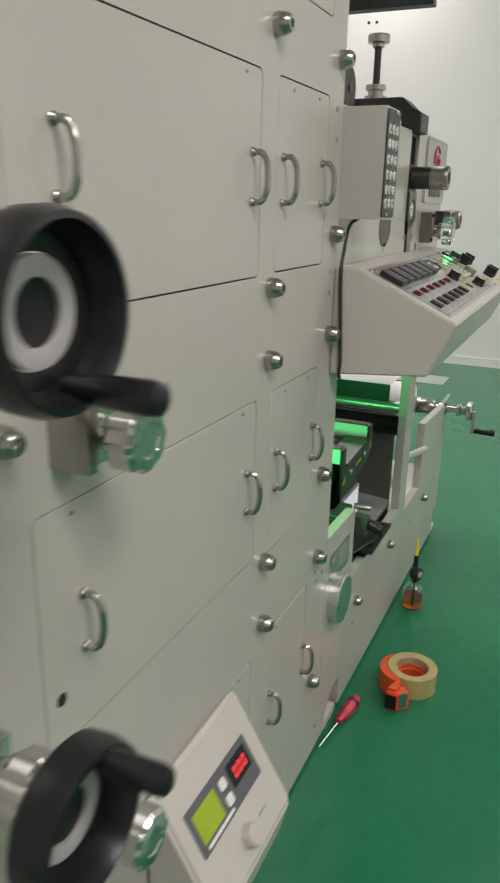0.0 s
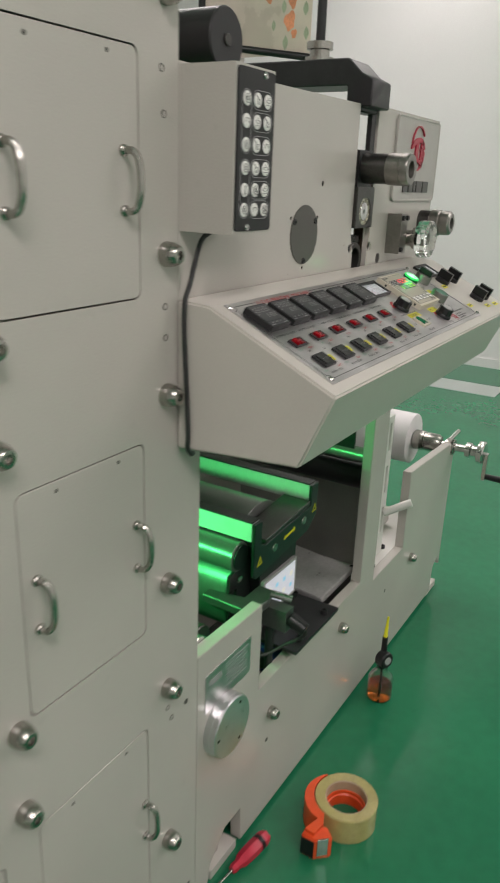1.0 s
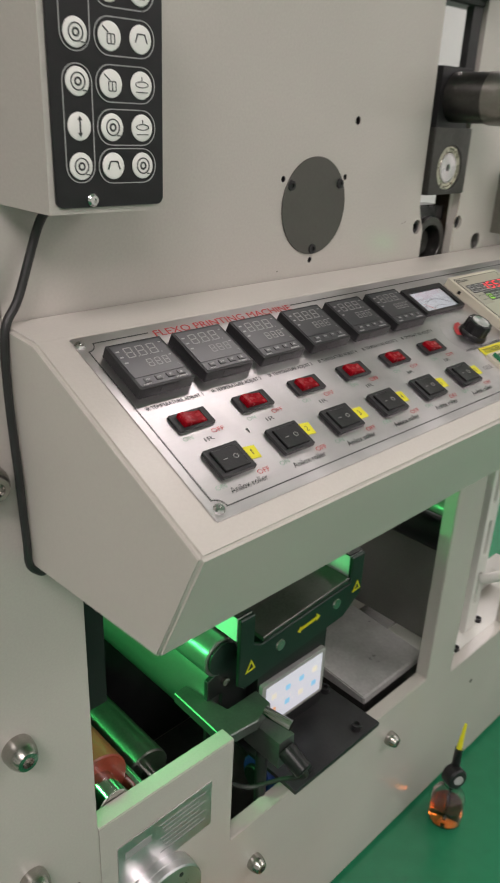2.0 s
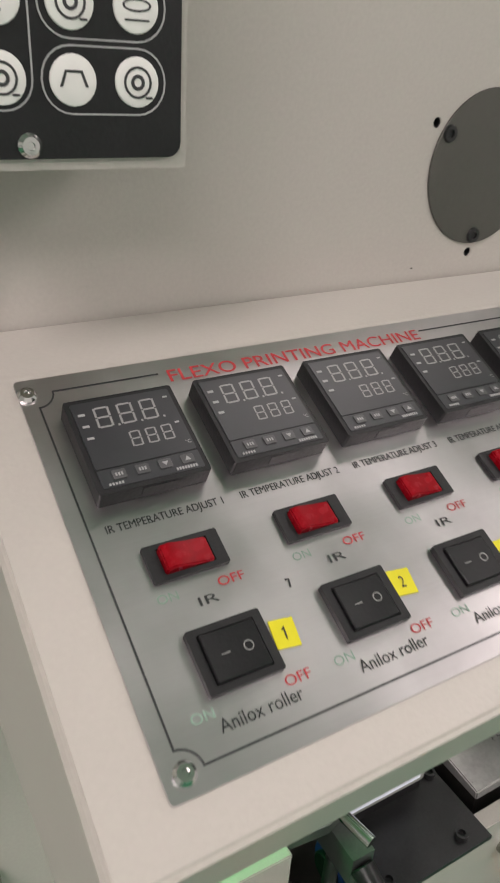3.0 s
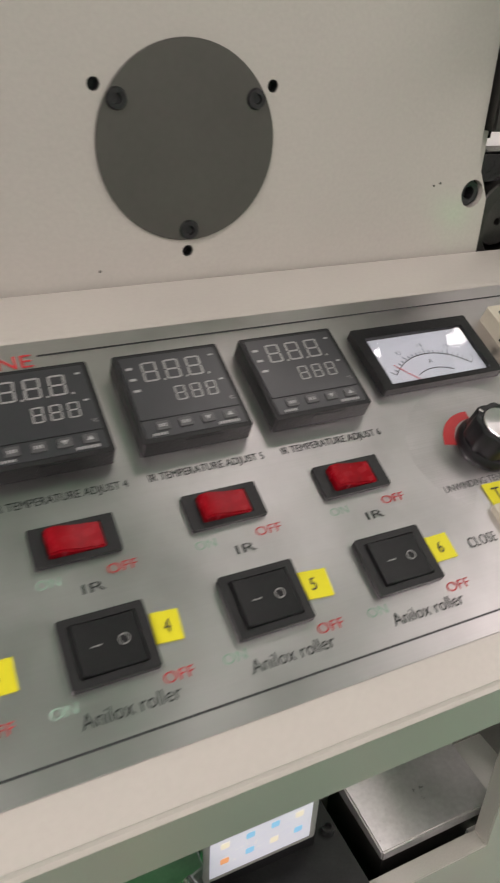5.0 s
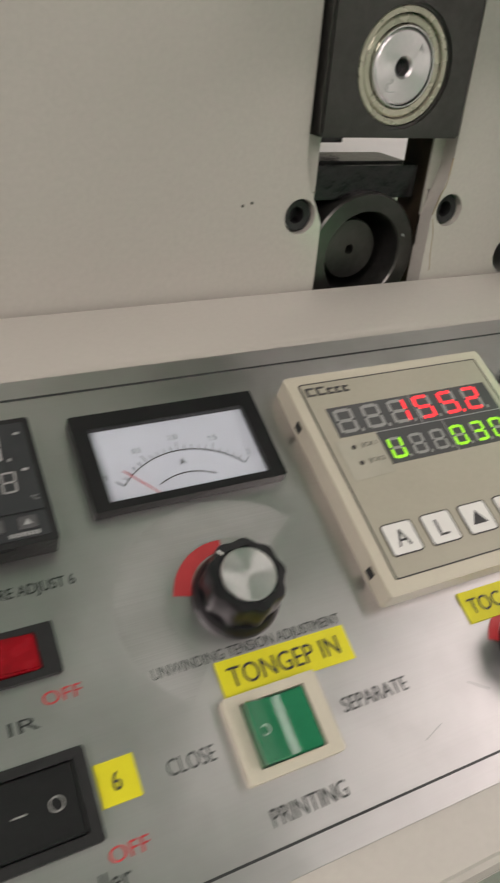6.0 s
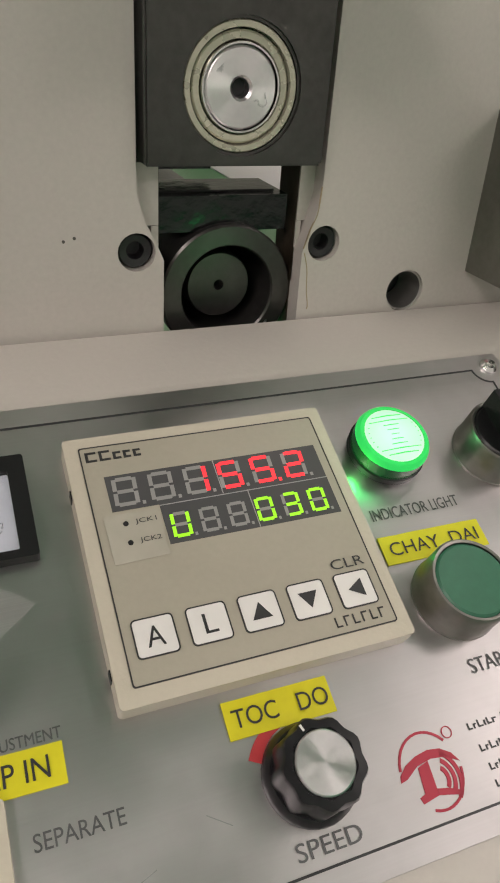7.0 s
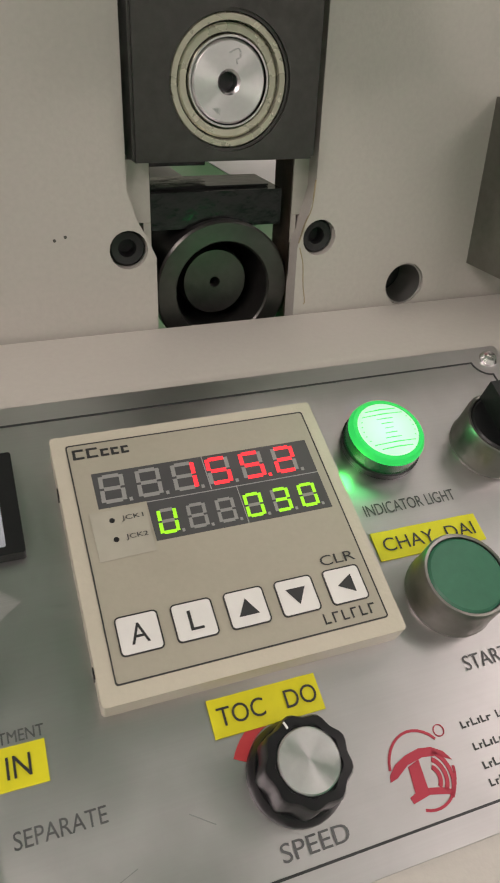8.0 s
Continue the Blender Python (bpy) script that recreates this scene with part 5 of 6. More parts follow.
part("arrow_mark", slab(B(), [arrow], -0.058, -0.0572, on_face(0, 0)), YELLOW, gd)
for x, z in ((0.340, 0.576), (0.572, 0.606)):
    part("warning_mark", slab(B(), [[(x - 0.010, z - 0.008), (x + 0.010, z - 0.006), (x + 0.001, z + 0.012)], [(x - 0.006, z - 0.0055), (x + 0.006, z - 0.004), (x + 0.001, z + 0.007)]], -0.058, -0.0572, on_face(0, 0)), YELLOW, gd)

# driver unit with its little screen
du = thing("guide_controller", "black guide controller with a small lit colour screen", "controller")
part("body", soften(box(B(), (0.376, 0.0762, 0.3825), (0.530, 0.1075, 0.556)), 0.004), BLACK, du)
SM = on_face(0.451, 0.461, -0.068)
sb = part("screen_frame", soften(slab(B(), [rrect(-0.072, -0.045, 0.072, 0.045, 0.004)], -0.008, 0.0, SM), 0.0015, 1), RING_GREY, du)
part("screen", slab(B(), [rrect(-0.064, -0.038, 0.064, 0.038, 0.001)], 0.0, 0.0006, SM), SCREEN, sb, "lit white touch screen with small icons")
for i in range(4):
    for j in range(2):
        x, y = -0.046 + 0.031 * i, 0.014 - 0.028 * j
        part("icon", slab(B(), [rrect(x - 0.0052, y - 0.0048, x + 0.0052, y + 0.0048, 0.0018)], 0.0005, 0.0009, SM), SCREEN_ORANGE if (i, j) == (0, 1) else (SCREEN_PALE if (i + j) % 3 == 0 else SCREEN_BLUE), sb)
bp = thing("mounting_plate", "black steel mounting plate with socket bolts", "plate")
part("plate", soften(box(B(), (0.366, -0.022, 0.3745), (0.568, 0.135, 0.3820)), 0.002), BLACK_OXIDE, bp)
part("spacer", box(B(), (0.40, 0.001, 0.3525), (0.56, 0.110, 0.3740)), BLACK_OXIDE, bp)
for x, y in ((0.408, -0.006), (0.530, -0.004), (0.555, 0.085)):
    part("socket_bolt", lathe(B(), [(0.0085, 0), (0.0085, 0.009), (0.005, 0.009), (0.005, 0.003), (0, 0.003)], 18, Matrix.Translation((x, y, 0.3820))), BLACK_OXIDE, bp)
SIDE = [(0.296, 0.400), (0.3755, 0.400), (0.3755, 0.573), (0.296, 0.545), (0.296, 0.510), (0.325, 0.510), (0.325, 0.480), (0.296, 0.480)]
part("side_bracket", soften(slab(B(), [SIDE], -0.106, -0.098, on_face(0, 0)), 0.001, 1, 60), BLACK_OXIDE, du)
part("bracket_bolt", lathe(B(), [(0.0065, 0), (0.0065, 0.006), (0, 0.0065)], 16, on_face(0.327, 0.532, -0.098)), NICKEL, du)
gb = thing("metal_cover", "bare sheet-metal box with a bent lid", "cover")
part("lid", soften(extrude_x([(0.040, 0.345), (0.042, 0.360), (0.215, 0.374), (0.217, 0.345)], 0.612, 0.795), 0.002), mat("bare_sheet_metal", (0.52, 0.51, 0.50), 0.30, 0.45, 0.14, 18, 0.08, 150), gb)
part("skirt", box(B(), (0.616, 0.044, 0.0605), (0.791, 0.212, 0.3445)), DARK_STEEL, gb)

mo = thing("guide_motor", "dark blue round motor below the mounting plate", "motor", pose(0.385, 0.075, 0.317, 0, 90))
part("body", lathe(B(), [(0, 0), (0.030, 0), (0.033, 0.004), (0.033, 0.030), (0.031, 0.032), (0.033, 0.034), (0.033, 0.052), (0.030, 0.055), (0, 0.055)], 32), BLUE, mo)
part("end_cap", lathe(B(), [(0, -0.008), (0.020, -0.008), (0.022, -0.006), (0.022, -0.0003), (0, -0.0003)], 28), BLACK, mo)

# edge sensor on its fork
FORK = [(0.275, 0.149), (0.272, 0.034), (0.330, 0.028), (0.368, 0.040), (0.370, 0.073), (0.313, 0.073), (0.299, 0.150)]
fk = thing("edge_sensor", "aluminium fork sensor with a black connector and cable", "sensor")
part("fork", soften(slab(B(), [FORK], 0.487, 0.505), 0.0015, 1, 60), FORK_STEEL, fk)
part("clamp", soften(box(B(), (0.336, -0.010, 0.440), (0.366, 0.060, 0.486)), 0.003), FORK_STEEL, fk)
part("barrel", rod(B(), (0.345, 0.030, 0.512), (0.356, -0.012, 0.508), 0.0075, seg=18), CHROME, fk)
part("connector", rod(B(), (0.350, -0.010, 0.468), (0.352, -0.046, 0.452), 0.0150, 0.0135, seg=20, chamfer=0.002), BLACK, fk)
part("stem", rod(B(), (0.345, 0.030, 0.0605), (0.345, 0.030, 0.4395), 0.009, seg=16), BLACK_OXIDE, fk)
part("cord", tube(B(), arc([(0.352, -0.042, 0.454), (0.362, -0.040, 0.432), (0.350, -0.006, 0.405), (0.315, 0.03, 0.385), (0.285, 0.05, 0.42), (0.300, 0.07, 0.488)], 8), 0.0035, 8), RUBBER, fk)
# green inspection lamp behind the column
gl = thing("green_lamp", "lit green tube lamp inside the press", "lamp")
part("tube", rod(B(), (0.000, 0.07, 0.715), (0.000, 0.42, 0.715), 0.010, seg=14), GREEN_TUBE, gl)
part("holder", soften(box(B(), (-0.011, 0.0185, 0.695), (0.011, 0.069, 0.735)), 0.002), BLACK, gl)
part("holder", soften(box(B(), (-0.011, 0.421, 0.695), (0.011, 0.4425, 0.735)), 0.002), BLACK, gl)

# Added plate, only there to keep the green light off the base's top edge
part("shield", box(B(), (0.020, 0.040, 0.680), (0.095, 0.043, 0.925)), BLACK, gl, "black plate added to block the green light")

# ---- unwinder at the far end ----
un = thing("unwind_shaft", "nickel-plated unwind shaft with a chuck and hand crank", "shaft")
UX, UZ = 1.445, 0.508
AX = pose(UX, 0.22, UZ, 90)


def seg_lathe(name, prof, m, label="", parent=un):
    return part(name, lathe(B(), prof, 28, AX), m, parent, label)


seg_lathe("spindle", [(0, -0.2), (0.012, -0.2), (0.012, 0.30), (0, 0.30)], CHROME)
seg_lathe("chuck", [(0.012, 0.092), (0.030, 0.092), (0.032, 0.095), (0.032, 0.125), (0.028, 0.127), (0.028, 0.131), (0.030, 0.133), (0.030, 0.170), (0.024, 0.180), (0.014, 0.182)], NICKEL, "turned nickel chuck")
seg_lathe("collar", [(0.012, 0.196), (0.022, 0.196), (0.022, 0.214), (0.012, 0.214)], CHROME)
seg_lathe("collar", [(0.012, 0.262), (0.024, 0.262), (0.024, 0.276), (0.018, 0.280), (0.018, 0.296), (0.012, 0.298)], CHROME)
cr = seg_lathe("crank_disc", [(0, 0.300), (0.034, 0.300), (0.036, 0.303), (0.036, 0.316), (0.032, 0.320), (0, 0.322)], CHROME, "polished crank disc")
part("crank_arm", soften(box(B(), (UX - 0.010, -0.112, UZ - 0.085), (UX + 0.010, -0.101, UZ)), 0.003), CHROME, cr)
part("crank_handle", rod(B(), (UX, -0.106, UZ - 0.075), (UX, -0.190, UZ - 0.075), 0.009, 0.011, seg=18, chamfer=0.003), BLACK, cr, "black hand grip")
bk = thing("shaft_bearing", "split bearing clamp on the end plate", "bearing")
part("saddle", soften(box(B(), (UX - 0.026, -0.004, 0.4885), (UX + 0.008, 0.020, UZ - 0.0125)), 0.001), NICKEL, bk)
part("cap", soften(slab(B(), [circle(0, 0, 0.024, 24), circle(0, 0, 0.0125, 20)], -0.020, 0.004, on_face(UX, UZ)), 0.001, 1), NICKEL, bk)
part("clamp_lever", rod(B(), (UX - 0.030, 0.006, UZ + 0.030), (UX + 0.040, 0.000, UZ + 0.042), 0.007, seg=12), CHROME, bk)
rl = thing("paper_roll", "white roll of paper on the unwind shaft", "paper roll", AX)
part("roll", lathe(B(), [(0.013, 0.092), (0.025, 0.092), (0.026, 0.089), (0.080, 0.089), (0.082, 0.087), (0.082, -0.19), (0.013, -0.19)], 56), PAPER, rl)
sb2 = thing("slotted_bar", "white slotted support bar behind the post", "bracket")
part("bar", soften(slab(B(), [[(0.960, 0.317), (1.000, 0.317), (1.000, 0.720), (0.960, 0.720)], rrect(0.973, 0.62, 0.986, 0.70, 0.005), rrect(0.973, 0.50, 0.986, 0.58, 0.005), rrect(0.973, 0.38, 0.986, 0.46, 0.005)], -0.060, -0.045, on_face(0, 0)), 0.0012, 1, 60), WHITE_PAINT, sb2)
part("peg", rod(B(), (0.985, 0.045, 0.44), (1.02, -0.02, 0.475), 0.011, seg=16, chamfer=0.002), WHITE_PAINT, sb2)
cy = thing("paper_core", "short white tube lying on the base shelf", "tube")
part("tube", rod(B(), (1.03, 0.115, 0.3405), (1.17, 0.115, 0.3405), 0.024, seg=28, chamfer=0.002), WHITE_PAINT, cy)

# ---- top bridge with its adjusting screw ----
br = thing("top_bridge", "black steel bridge with an adjusting screw on top", "bridge")
bpts = [(0.004, 1.404), (0.030, 1.404), (0.030, 1.446), (0.44, 1.446), (0.44, 1.490), (0.030, 1.490), (0.004, 1.466), (-0.020, 1.450), (-0.020, 1.408), (0.004, 1.408)]
part("beam", soften(extrude_x([(y, z) for y, z in bpts[:7]] + [(-0.018, 1.455), (-0.018, 1.412), (0.003, 1.412)], 0.5267, 0.6107), 0.002, 1), BLACK_OXIDE, br)
part("nut", lathe(B(), [(0.026, 0), (0.026, 0.008), (0.018, 0.009), (0.018, 0.020), (0.024, 0.021), (0.024, 0.033), (0.010, 0.034)], 24, Matrix.Translation((0.5647, 0.108, 1.490))), NICKEL, br)
part("screw_rod", rod(B(), (0.5647, 0.108, 1.52), (0.5647, 0.108, 1.612), 0.0085, seg=16), BLACK_OXIDE, br)
part("screw_knob", lathe(B(), [(0.011, 0), (0.014, 0.002), (0.014, 0.010), (0.026, 0.011), (0.0265, 0.026), (0.024, 0.029), (0, 0.029)], 24, Matrix.Translation((0.5647, 0.108, 1.604))), NICKEL, br)
part("guide_post", box(B(), (0.5850, 0.003, 1.3425), (0.6045, 0.012, 1.404)), BLACK_OXIDE, br)
for dz in (0.0, 0.012):
    part("tie_rod", rod(B(), (0.30, 0.20, 1.425 - dz), (0.5262, 0.20, 1.425 - dz), 0.004, seg=10), BLACK_OXIDE, br)
roller("web_roller", "dark rubber idler roller above the press", 0.165, 1.462, 0.041, 0.045, 0.42, GREY_PLASTIC, 0.008, DARK_STEEL, 0.003)
part("idler_bracket", box(B(), (0.150, 0.42, 1.40), (0.180, 0.444, 1.48)), PAINT, rear)
fm = thing("film_web", "pale printed film with faded orange blots", "film")
part("sheet", box(B(), (0.900, 0.306, 1.562), (0.901, 0.60, 2.05)), COPPER_FILM, fm)
FILM = Matrix(((0, 0, -1, 0.8999), (1, 0, 0, 0), (0, 1, 0, 0), (0, 0, 0, 1)))
for y, z, k in ((0.362, 1.632, 0.020), (0.356, 1.672, 0.015), (0.420, 1.690, 0.018), (0.350, 1.605, 0.010)):
    blot = [(y + k * (1 + 0.22 * math.sin(3 * a + y * 90)) * math.cos(a) * 0.7, z + k * (1 + 0.18 * math.sin(4 * a + z * 50)) * math.sin(a)) for a in [2 * math.pi * i / 22 for i in range(22)]]
    part("print_blot", slab(B(), [blot], 0.0, 0.0002, FILM), FILM_ORANGE, fm, "faded orange printed blot")
for y, z, k in ((0.379, 1.662, 0.014), (0.372, 1.588, 0.016), (0.322, 1.655, 0.015), (0.318, 1.605, 0.014), (0.405, 1.625, 0.012)):
    leaf = [(y + 0.45 * k * math.sin(math.pi * i / 8) * s, z - k + 2 * k * i / 8) for s, seq in ((1, range(9)), (-1, range(7, 0, -1))) for i in seq]
    part("print_leaf", slab(B(), [leaf], 0.0, 0.0002, FILM), FILM_GREEN, fm, "faded green printed leaf")
part("lower_rod", rod(B(), (0.9005, 0.290, 1.552), (0.9005, 0.62, 1.600), 0.008, seg=12), BLACK_OXIDE, fm)
part("edge_rod", rod(B(), (0.9005, 0.61, 0.0), (0.9005, 0.61, 2.05), 0.010, seg=10), BLACK_OXIDE, fm)
ub = thing("upper_beam", "dark cross beam high above the press", "beam")
part("beam", soften(box(B(), (0.98, 0.078, 1.785), (1.02, 0.60, 1.85)), 0.012, 2), BLACK_OXIDE, ub)
part("leg", box(B(), (0.98, 0.56, 0.0), (1.02, 0.60, 1.80)), PAINT, ub)

# ---- badge and pressure gauge on the right plate ----
bd = thing("badge_plate", "raised silver badge plate with a red round mark", "badge", pose(0.006, 0, 0.006))
part("plate", soften(slab(B(), [rrect(0.694, 1.248, 0.946, 1.410, 0.010)], 0.0, 0.004, on_face(0, 0)), 0.001, 1), mat("badge_grey", (0.42, 0.40, 0.375), 0.34, 0.1, 0.05, 20, 0.08, 300), bd)
part("edge_bead", slab(B(), [rrect(0.694, 1.248, 0.946, 1.410, 0.010), rrect(0.6962, 1.2502, 0.9438, 1.4078, 0.009)], 0.004, 0.0052, on_face(0, 0)), PAINT, bd)
part("round_mark", ring_logo(B(), 0.815, 1.352, 0.044, 0.004, 0.0075, on_face(0, 0)), PRINT_DARKRED, bd, "red round mark")
for x, w in ((0.748, 0.026), (0.780, 0.024), (0.808, 0.012), (0.826, 0.034), (0.866, 0.034)):
    part("print_bar", box(B(), (x, -0.006, 1.265), (x + w, -0.004, 1.288)), DARK_STEEL, bd)
vg = thing("pressure_regulator", "clamped regulator with a clear ribbed plastic knob", "regulator", on_face(0.733, 1.188))
part("bracket", soften(box(B(), (-0.034, -0.036, 0.0), (0.002, 0.042, 0.030)), 0.002), WORN_NICKEL, vg)
part("neck", lathe(B(), [(0.016, 0.0), (0.016, 0.040), (0.022, 0.042), (0.022, 0.050), (0.014, 0.052)], 24, Matrix.Translation((0.016, -0.006, 0))), NICKEL, vg)
part("clear_knob", lathe(B(), [(0.012, 0.052), (0.034, 0.054), (0.036, 0.058), (0.036, 0.076), (0.032, 0.080), (0, 0.081)], 60, Matrix.Translation((0.016, -0.006, 0)), lambda t, r: r * (1 + 0.05 * math.cos(10 * t))), glass_mat("clear_plastic", (0.90, 0.91, 0.89), 0.12, 1.35), vg)
for x, y in ((-0.028, 0.034), (-0.006, 0.034), (-0.028, -0.028)):
    part("screw", lathe(B(), [(0.005, 0.030), (0.005, 0.035), (0.0025, 0.035), (0.0025, 0.032), (0, 0.032)], 12, Matrix.Translation((x, y, 0))), BLACK_OXIDE, vg)
ch = thing("end_chuck", "knurled chrome chuck at the end of a dark shaft", "shaft", on_face(0.899, 1.209))
part("shaft_end", lathe(B(), [(0, 0), (0.025, 0), (0.025, 0.024), (0.018, 0.026)], 28), DARK_STEEL, ch)
part("knurl", lathe(B(), [(0.018, 0.024), (0.0268, 0.026), (0.0275, 0.029), (0.0275, 0.046), (0.025, 0.048), (0.025, 0.051), (0.0262, 0.053), (0.0248, 0.068), (0.020, 0.072), (0.012, 0.072), (0.011, 0.060), (0, 0.060)], 48, EYE4, lambda t, r: r * (1 + 0.012 * math.cos(24 * t))), WORN_NICKEL, ch)
wd = thing("wall_anchor", "two small screws in the white wall", "screw")
for y in (1.437, 1.374):
    part("screw", lathe(B(), [(0, 0.004), (0.010, 0.003), (0.012, 0)], 12, pose(X1, y, 2.598, 0, -90)), GREY_PLASTIC, wd)

# ---- handwheels, adjusters and tension box on the cabinet ----


def handwheel(x, z, ang, label, y=-0.156):
    t = thing("handwheel", label, "handwheel", on_face(x, z, -y), "handwheels")
    part("rim", lathe(B(), [(0.040, -0.020), (0.056, -0.024), (0.0625, -0.018), (0.0635, 0.000), (0.0600, 0.012), (0.0555, 0.013), (0.0515, 0.004), (0.0480, -0.014), (0.036, -0.016)], 56), BAKELITE, t)
    part("hub_ring", lathe(B(), [(0.0215, -0.020), (0.0215, -0.0125), (0.0225, -0.0120), (0.0345, -0.0120), (0.0350, -0.014), (0.0350, -0.020)], 48), RING_GREY, t, "plain grey ring in the hub")
    part("hub", lathe(B(), [(0, -0.018), (0.012, -0.018), (0.0215, -0.016), (0.0215, -0.022), (0.016, -0.030), (0.013, -0.034)], 36), BLACK, t)
    part("spindle", rod(B(), (0, 0, y), (0, 0, -0.02), 0.011, seg=20), CHROME, t)
    cx, cy_ = 0.050 * math.cos(radians(ang)), 0.050 * math.sin(radians(ang))
    h = part("grip", lathe(B(), [(0.0, -0.006), (0.0085, -0.006), (0.0085, 0.006), (0.0095, 0.010), (0.0112, 0.034), (0.0118, 0.056), (0.0105, 0.063), (0.006, 0.066), (0, 0.0665)], 28, Matrix.Translation((cx, cy_, 0.0))), BAKELITE, t, "tapered black turning grip")
    return t


handwheel(-0.997, 1.178, -72, "black dished handwheel with a turning grip at its foot")
handwheel(-1.000, 0.801, 70, "black dished handwheel with a turning grip at its top")


def adjuster(x, z, label):
    t = thing("pressure_adjuster", label, "adjuster", on_face(x, z), "adjusters")
    part("bracket", soften(box(B(), (-0.040, -0.030, 0.0), (-0.026, 0.036, 0.046)), 0.003), NICKEL, t)
    part("base_block", soften(box(B(), (-0.027, -0.030, 0.0), (0.020, 0.030, 0.034)), 0.004), CHROME, t)
    part("neck", lathe(B(), [(0.016, 0.034), (0.018, 0.040), (0.015, 0.046), (0.015, 0.056)], 28), CHROME, t)
    part("ribbed_knob", lathe(B(), [(0.012, 0.054), (0.030, 0.056), (0.033, 0.060), (0.033, 0.082), (0.029, 0.087), (0.018, 0.088), (0.016, 0.086), (0, 0.086)], 60, EYE4, lambda a, r: r * (1 + 0.05 * math.cos(8 * a))), CHROME, t, "bright ribbed turning knob")
    return t


adjuster(-0.790, 1.030, "chromed adjuster with a ribbed knob on a flat bracket")
adjuster(-0.965, 0.765, "chromed adjuster half hidden by a handwheel")
adjuster(-0.800, 0.560, "chromed adjuster with a ribbed knob under a handwheel")

tb = thing("tension_controller", "beige wedge-shaped controller with a lime display", "controller")
TBP = [(-0.0005, 0.492), (-0.014, 0.492), (-0.118, 0.318), (-0.098, 0.235), (-0.0005, 0.235)]
part("case", soften(extrude_x(TBP, -0.690, -0.437), 0.006, 3, 20), PAINT_LIGHT, tb)
sl = math.atan2(0.174, 0.104)
TM = Matrix(((1, 0, 0, -0.690), (0, math.cos(sl), -math.sin(sl), -0.118), (0, math.sin(sl), math.cos(sl), 0.318), (0, 0, 0, 1)))


def tpart(name, bm, m, parent=tb, label=""):
    bm.transform(TM)
    return part(name, bm, m, parent, label)


ov = tpart("overlay", slab(B(), [rrect(0.030, 0.078, 0.216, 0.148, 0.002)], 0.0, 0.0008), mat("overlay_grey", (0.11, 0.11, 0.125), 0.4, 0, 0.06, 40))
tpart("lcd", slab(B(), [rrect(0.042, 0.092, 0.104, 0.136, 0.001)], 0.0008, 0.0014), LCD_GREEN, ov, "lit lime liquid-crystal display")
tpart("led_window", slab(B(), [rrect(0.145, 0.102, 0.205, 0.138, 0.001)], 0.0008, 0.0014), BLACK, ov)
rd, ro = B(), B()
for i in range(3):
    digit(rd, ro, "0", 0.158 + 0.014 * i, 0.110, 0.009, 0.018, 0.0017, 0.14)
tpart("readout", rd, RED_LED, ov, "lit red figures")
ro.free()
for x, y in ((0.116, 0.126), (0.116, 0.100)):
    tpart("key", soften(slab(B(), [rrect(x, y - 0.008, x + 0.018, y + 0.008, 0.004)], 0.0008, 0.003), 0.0006, 1), WHITE, ov, "small white key")
tpart("print_bar", box(B(), (0.046, 0.082, 0.0008), (0.125, 0.087, 0.0012)), WHITE, ov)
tpart("knob", lathe(B(), [(0, 0.018), (0.014, 0.018), (0.0165, 0.015), (0.0175, 0.0), (0, 0)], 32, Matrix.Translation((0.125, 0.038, 0))), PAINT_LIGHT, tb, "plain beige turning knob")
tpart("print_bar", box(B(), (0.165, 0.036, 0.0), (0.190, 0.041, 0.0006)), PRINT_GREY, tb)

# ---- things left on the floor ----
sd = thing("screwdriver", "red-handled screwdriver lying on the floor", "screwdriver", pose(0.037, -0.011, 0.0, 0, 0, -8))
part("blade", rod(B(), (0.0, 0, 0.011), (0.112, 0, 0.014), 0.0024, 0.0030, seg=12), CHROME, sd)
part("handle", lathe(B(), [(0, 0), (0.007, 0.0), (0.009, 0.006), (0.0085, 0.018), (0.0135, 0.030), (0.0150, 0.060), (0.0150, 0.095), (0.0125, 0.106), (0, 0.108)], 24, Matrix.Translation((0.104, 0, 0.0151)) @ Matrix.Rotation(radians(90), 4, "Y"), lambda t, r: r * (1 + 0.06 * math.cos(6 * t))), RED_GRIP, sd)
part("grip_band", lathe(B(), [(0.0157, 0.078), (0.0160, 0.080), (0.0160, 0.086), (0.0157, 0.088)], 24, Matrix.Translation((0.104, 0, 0.0155)) @ Matrix.Rotation(radians(90), 4, "Y")), BLACK, sd)

td = thing("tape_dispenser", "roll of clear packing tape in an orange dispenser", "tape dispenser", pose(0.389, -0.152, 0.0, 0, 0, -31))
part("tape_roll", lathe(B(), [(0.0450, 0.001), (0.0655, 0.0), (0.0670, 0.002), (0.0670, 0.058), (0.0655, 0.060), (0.0450, 0.059)], 56), TAPE, td, "amber clear tape wound on its core")
part("core", lathe(B(), [(0.0425, 0.001), (0.0449, 0.0015), (0.0449, 0.0588), (0.0425, 0.0578), (0.0425, 0.001)], 48), CARDBOARD, td, "thin cardboard core")
part("hub", lathe(B(), [(0.0423, 0.002), (0.0423, 0.036), (0.0400, 0.036), (0.0395, 0.028), (0.0370, 0.026), (0.0370, 0.002), (0.0423, 0.002)], 48), ORANGE, td, "orange plastic hub")
inner = [(0.0685 * math.cos(radians(a)), 0.0685 * math.sin(radians(a))) for a in range(92, 200, 6)]
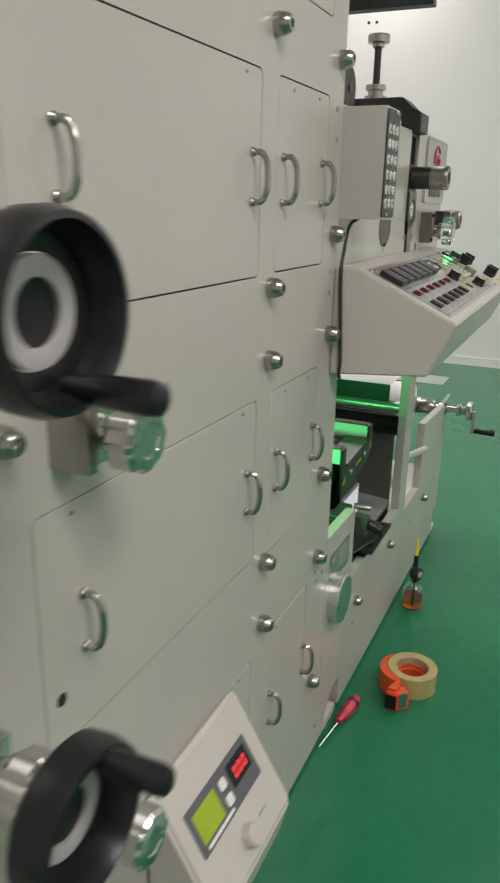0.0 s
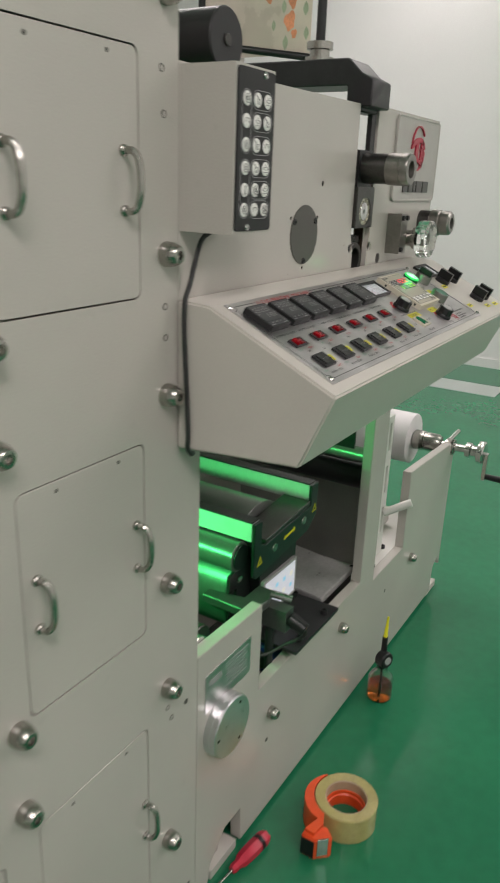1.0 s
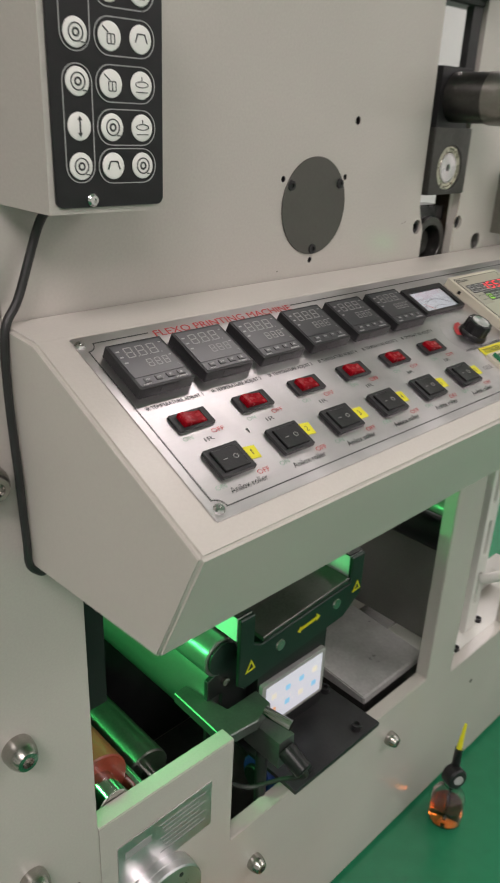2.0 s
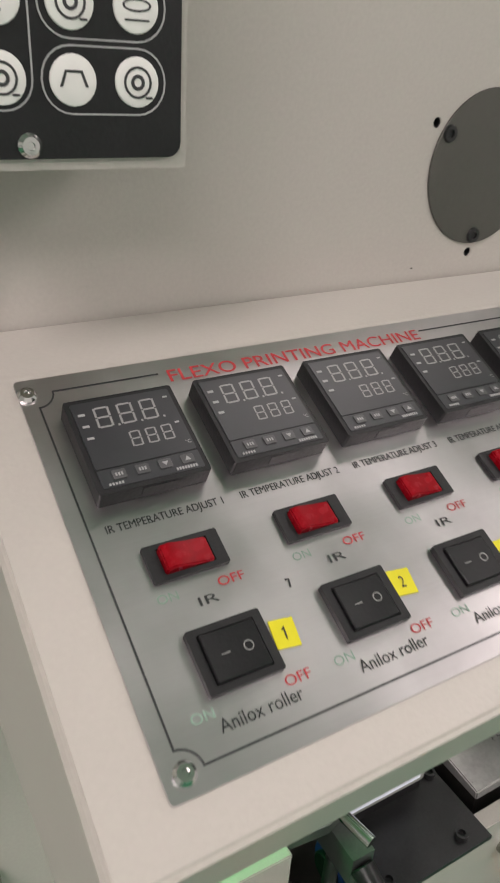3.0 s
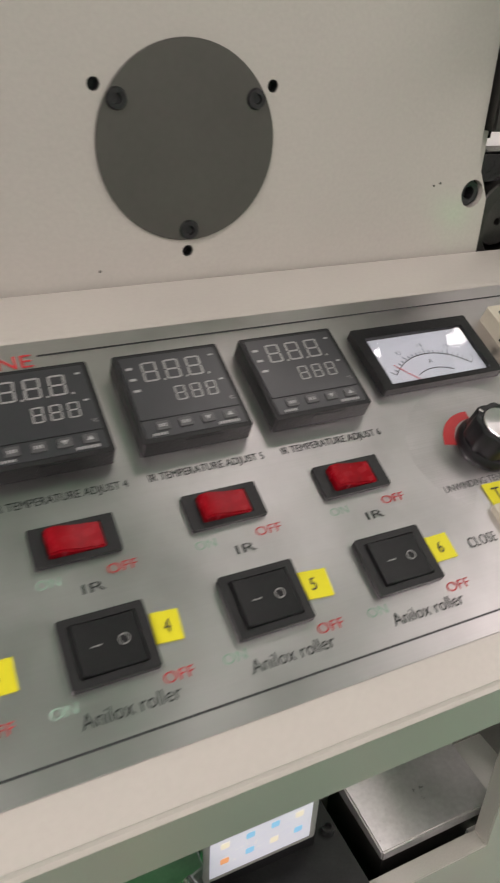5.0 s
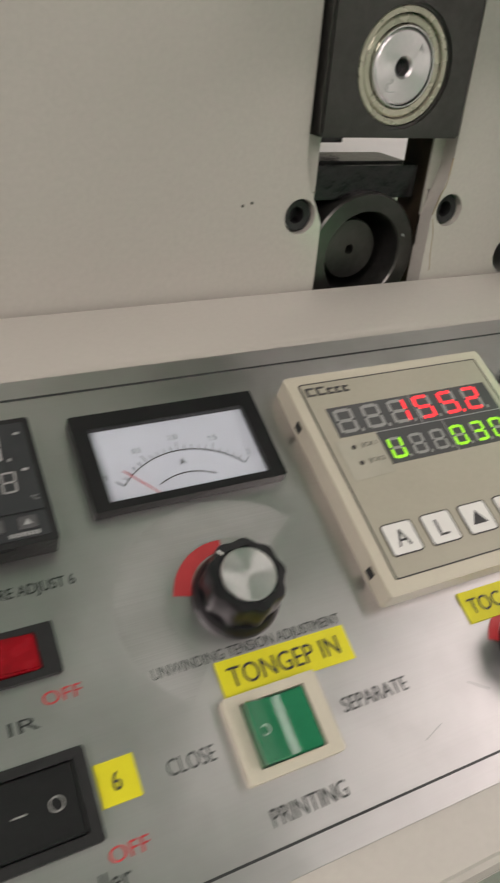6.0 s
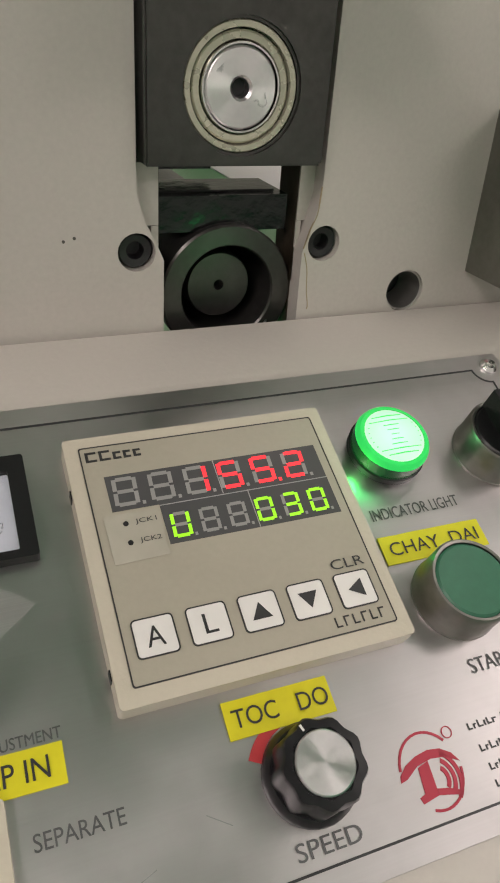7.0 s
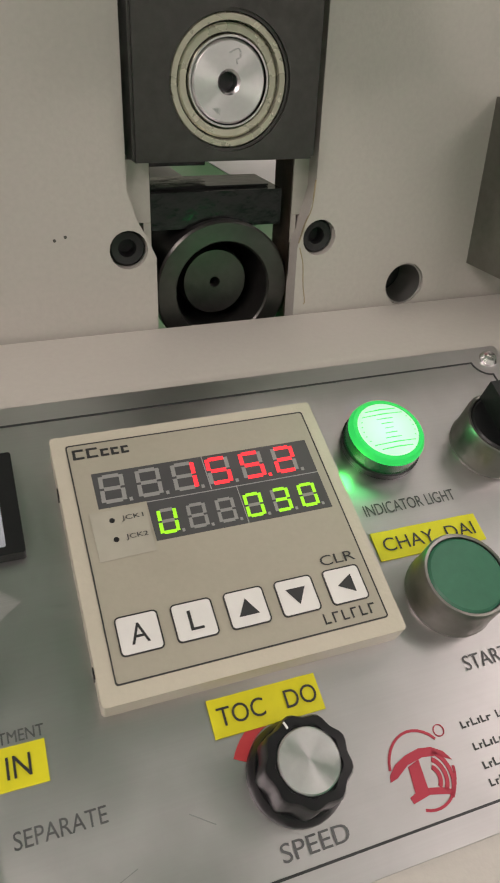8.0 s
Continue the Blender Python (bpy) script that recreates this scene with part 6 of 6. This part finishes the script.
outer = [((0.0700 + 0.020 * math.sin(radians((a - 92) * 1.15))) * math.cos(radians(a)), (0.0700 + 0.020 * math.sin(radians((a - 92) * 1.15))) * math.sin(radians(a))) for a in range(194, 88, -6)]
part("frame", soften(slab(B(), [inner + [(-0.082, -0.038), (-0.112, -0.050), (-0.122, -0.030)] + outer], 0.002, 0.060), 0.0015, 1, 60), ORANGE, td, "bent orange plastic frame")
part("jaw", soften(slab(B(), [[(-0.116, -0.060), (-0.132, -0.034), (-0.112, -0.022), (-0.074, -0.040), (-0.080, -0.070)]], 0.001, 0.052), 0.003, 2, 60), ORANGE, td)
part("jaw_gap", soften(slab(B(), [[(-0.1185, -0.0600), (-0.1335, -0.0355), (-0.1300, -0.0330), (-0.1150, -0.0570)]], 0.006, 0.047), 0.001, 1), BLACK, td)
part("cutter", soften(slab(B(), [[(-0.1120, -0.0640), (-0.0900, -0.0700), (-0.0890, -0.0680), (-0.1110, -0.0620)]], 0.012, 0.055), 0.0004, 1), CHROME, td, "toothed steel cutting strip")

bt = thing("oil_bottle", "small glass bottle of amber oil with a dial and yellow tip", "bottle", pose(0.806, -0.060, 0.0) @ Matrix.Scale(1.05, 4))
part("glass", lathe(B(), [(0, 0.0), (0.029, 0.0), (0.031, 0.003), (0.031, 0.058), (0.027, 0.066), (0.016, 0.078), (0.014, 0.082), (0.014, 0.088), (0.0125, 0.088), (0.0125, 0.081), (0.015, 0.076), (0.0255, 0.064), (0.029, 0.057), (0.029, 0.004), (0, 0.003)], 40), GLASS, bt, "clear glass body")
part("oil", lathe(B(), [(0, 0.0035), (0.0285, 0.0045), (0.0285, 0.040), (0, 0.040)], 36), AMBER, bt, "amber oil half filling it")
part("dip_tube", rod(B(), (0, 0, 0.008), (0, 0, 0.09), 0.0025, seg=8), BLACK, bt)
part("dial", rod(B(), (0.0, 0.008, 0.115), (-0.010, -0.016, 0.117), 0.0205, seg=32, chamfer=0.003), BLACK, bt)
part("dial_face", rod(B(), (-0.0085, -0.0135, 0.117), (-0.0106, -0.0172, 0.1173), 0.0095, seg=20), PRINT_GREY, bt)
part("stem", rod(B(), (0, 0, 0.086), (0.006, 0.002, 0.172), 0.0085, 0.007, seg=14), BLACK, bt)
part("tip", rod(B(), (0.006, 0.002, 0.170), (0.018, 0.004, 0.222), 0.0055, 0.0025, seg=12), YELLOW, bt, "yellow nozzle tip")


def motions():
    # the press is running: the shaft turns clockwise, the bearer roller against it
    rows_a, rows_b = [], []
    for i in range(81):
        t = i / 10
        rows_a.append((t, on_face(0.5662, 1.2355, 0, -62 * (i - 80) - 15)))
        rows_b.append((t, LR @ Matrix.Rotation(radians(30 * i), 4, "Z")))
    walk(shaft, rows_a)
    walk(lower_roller, rows_b)


motions()
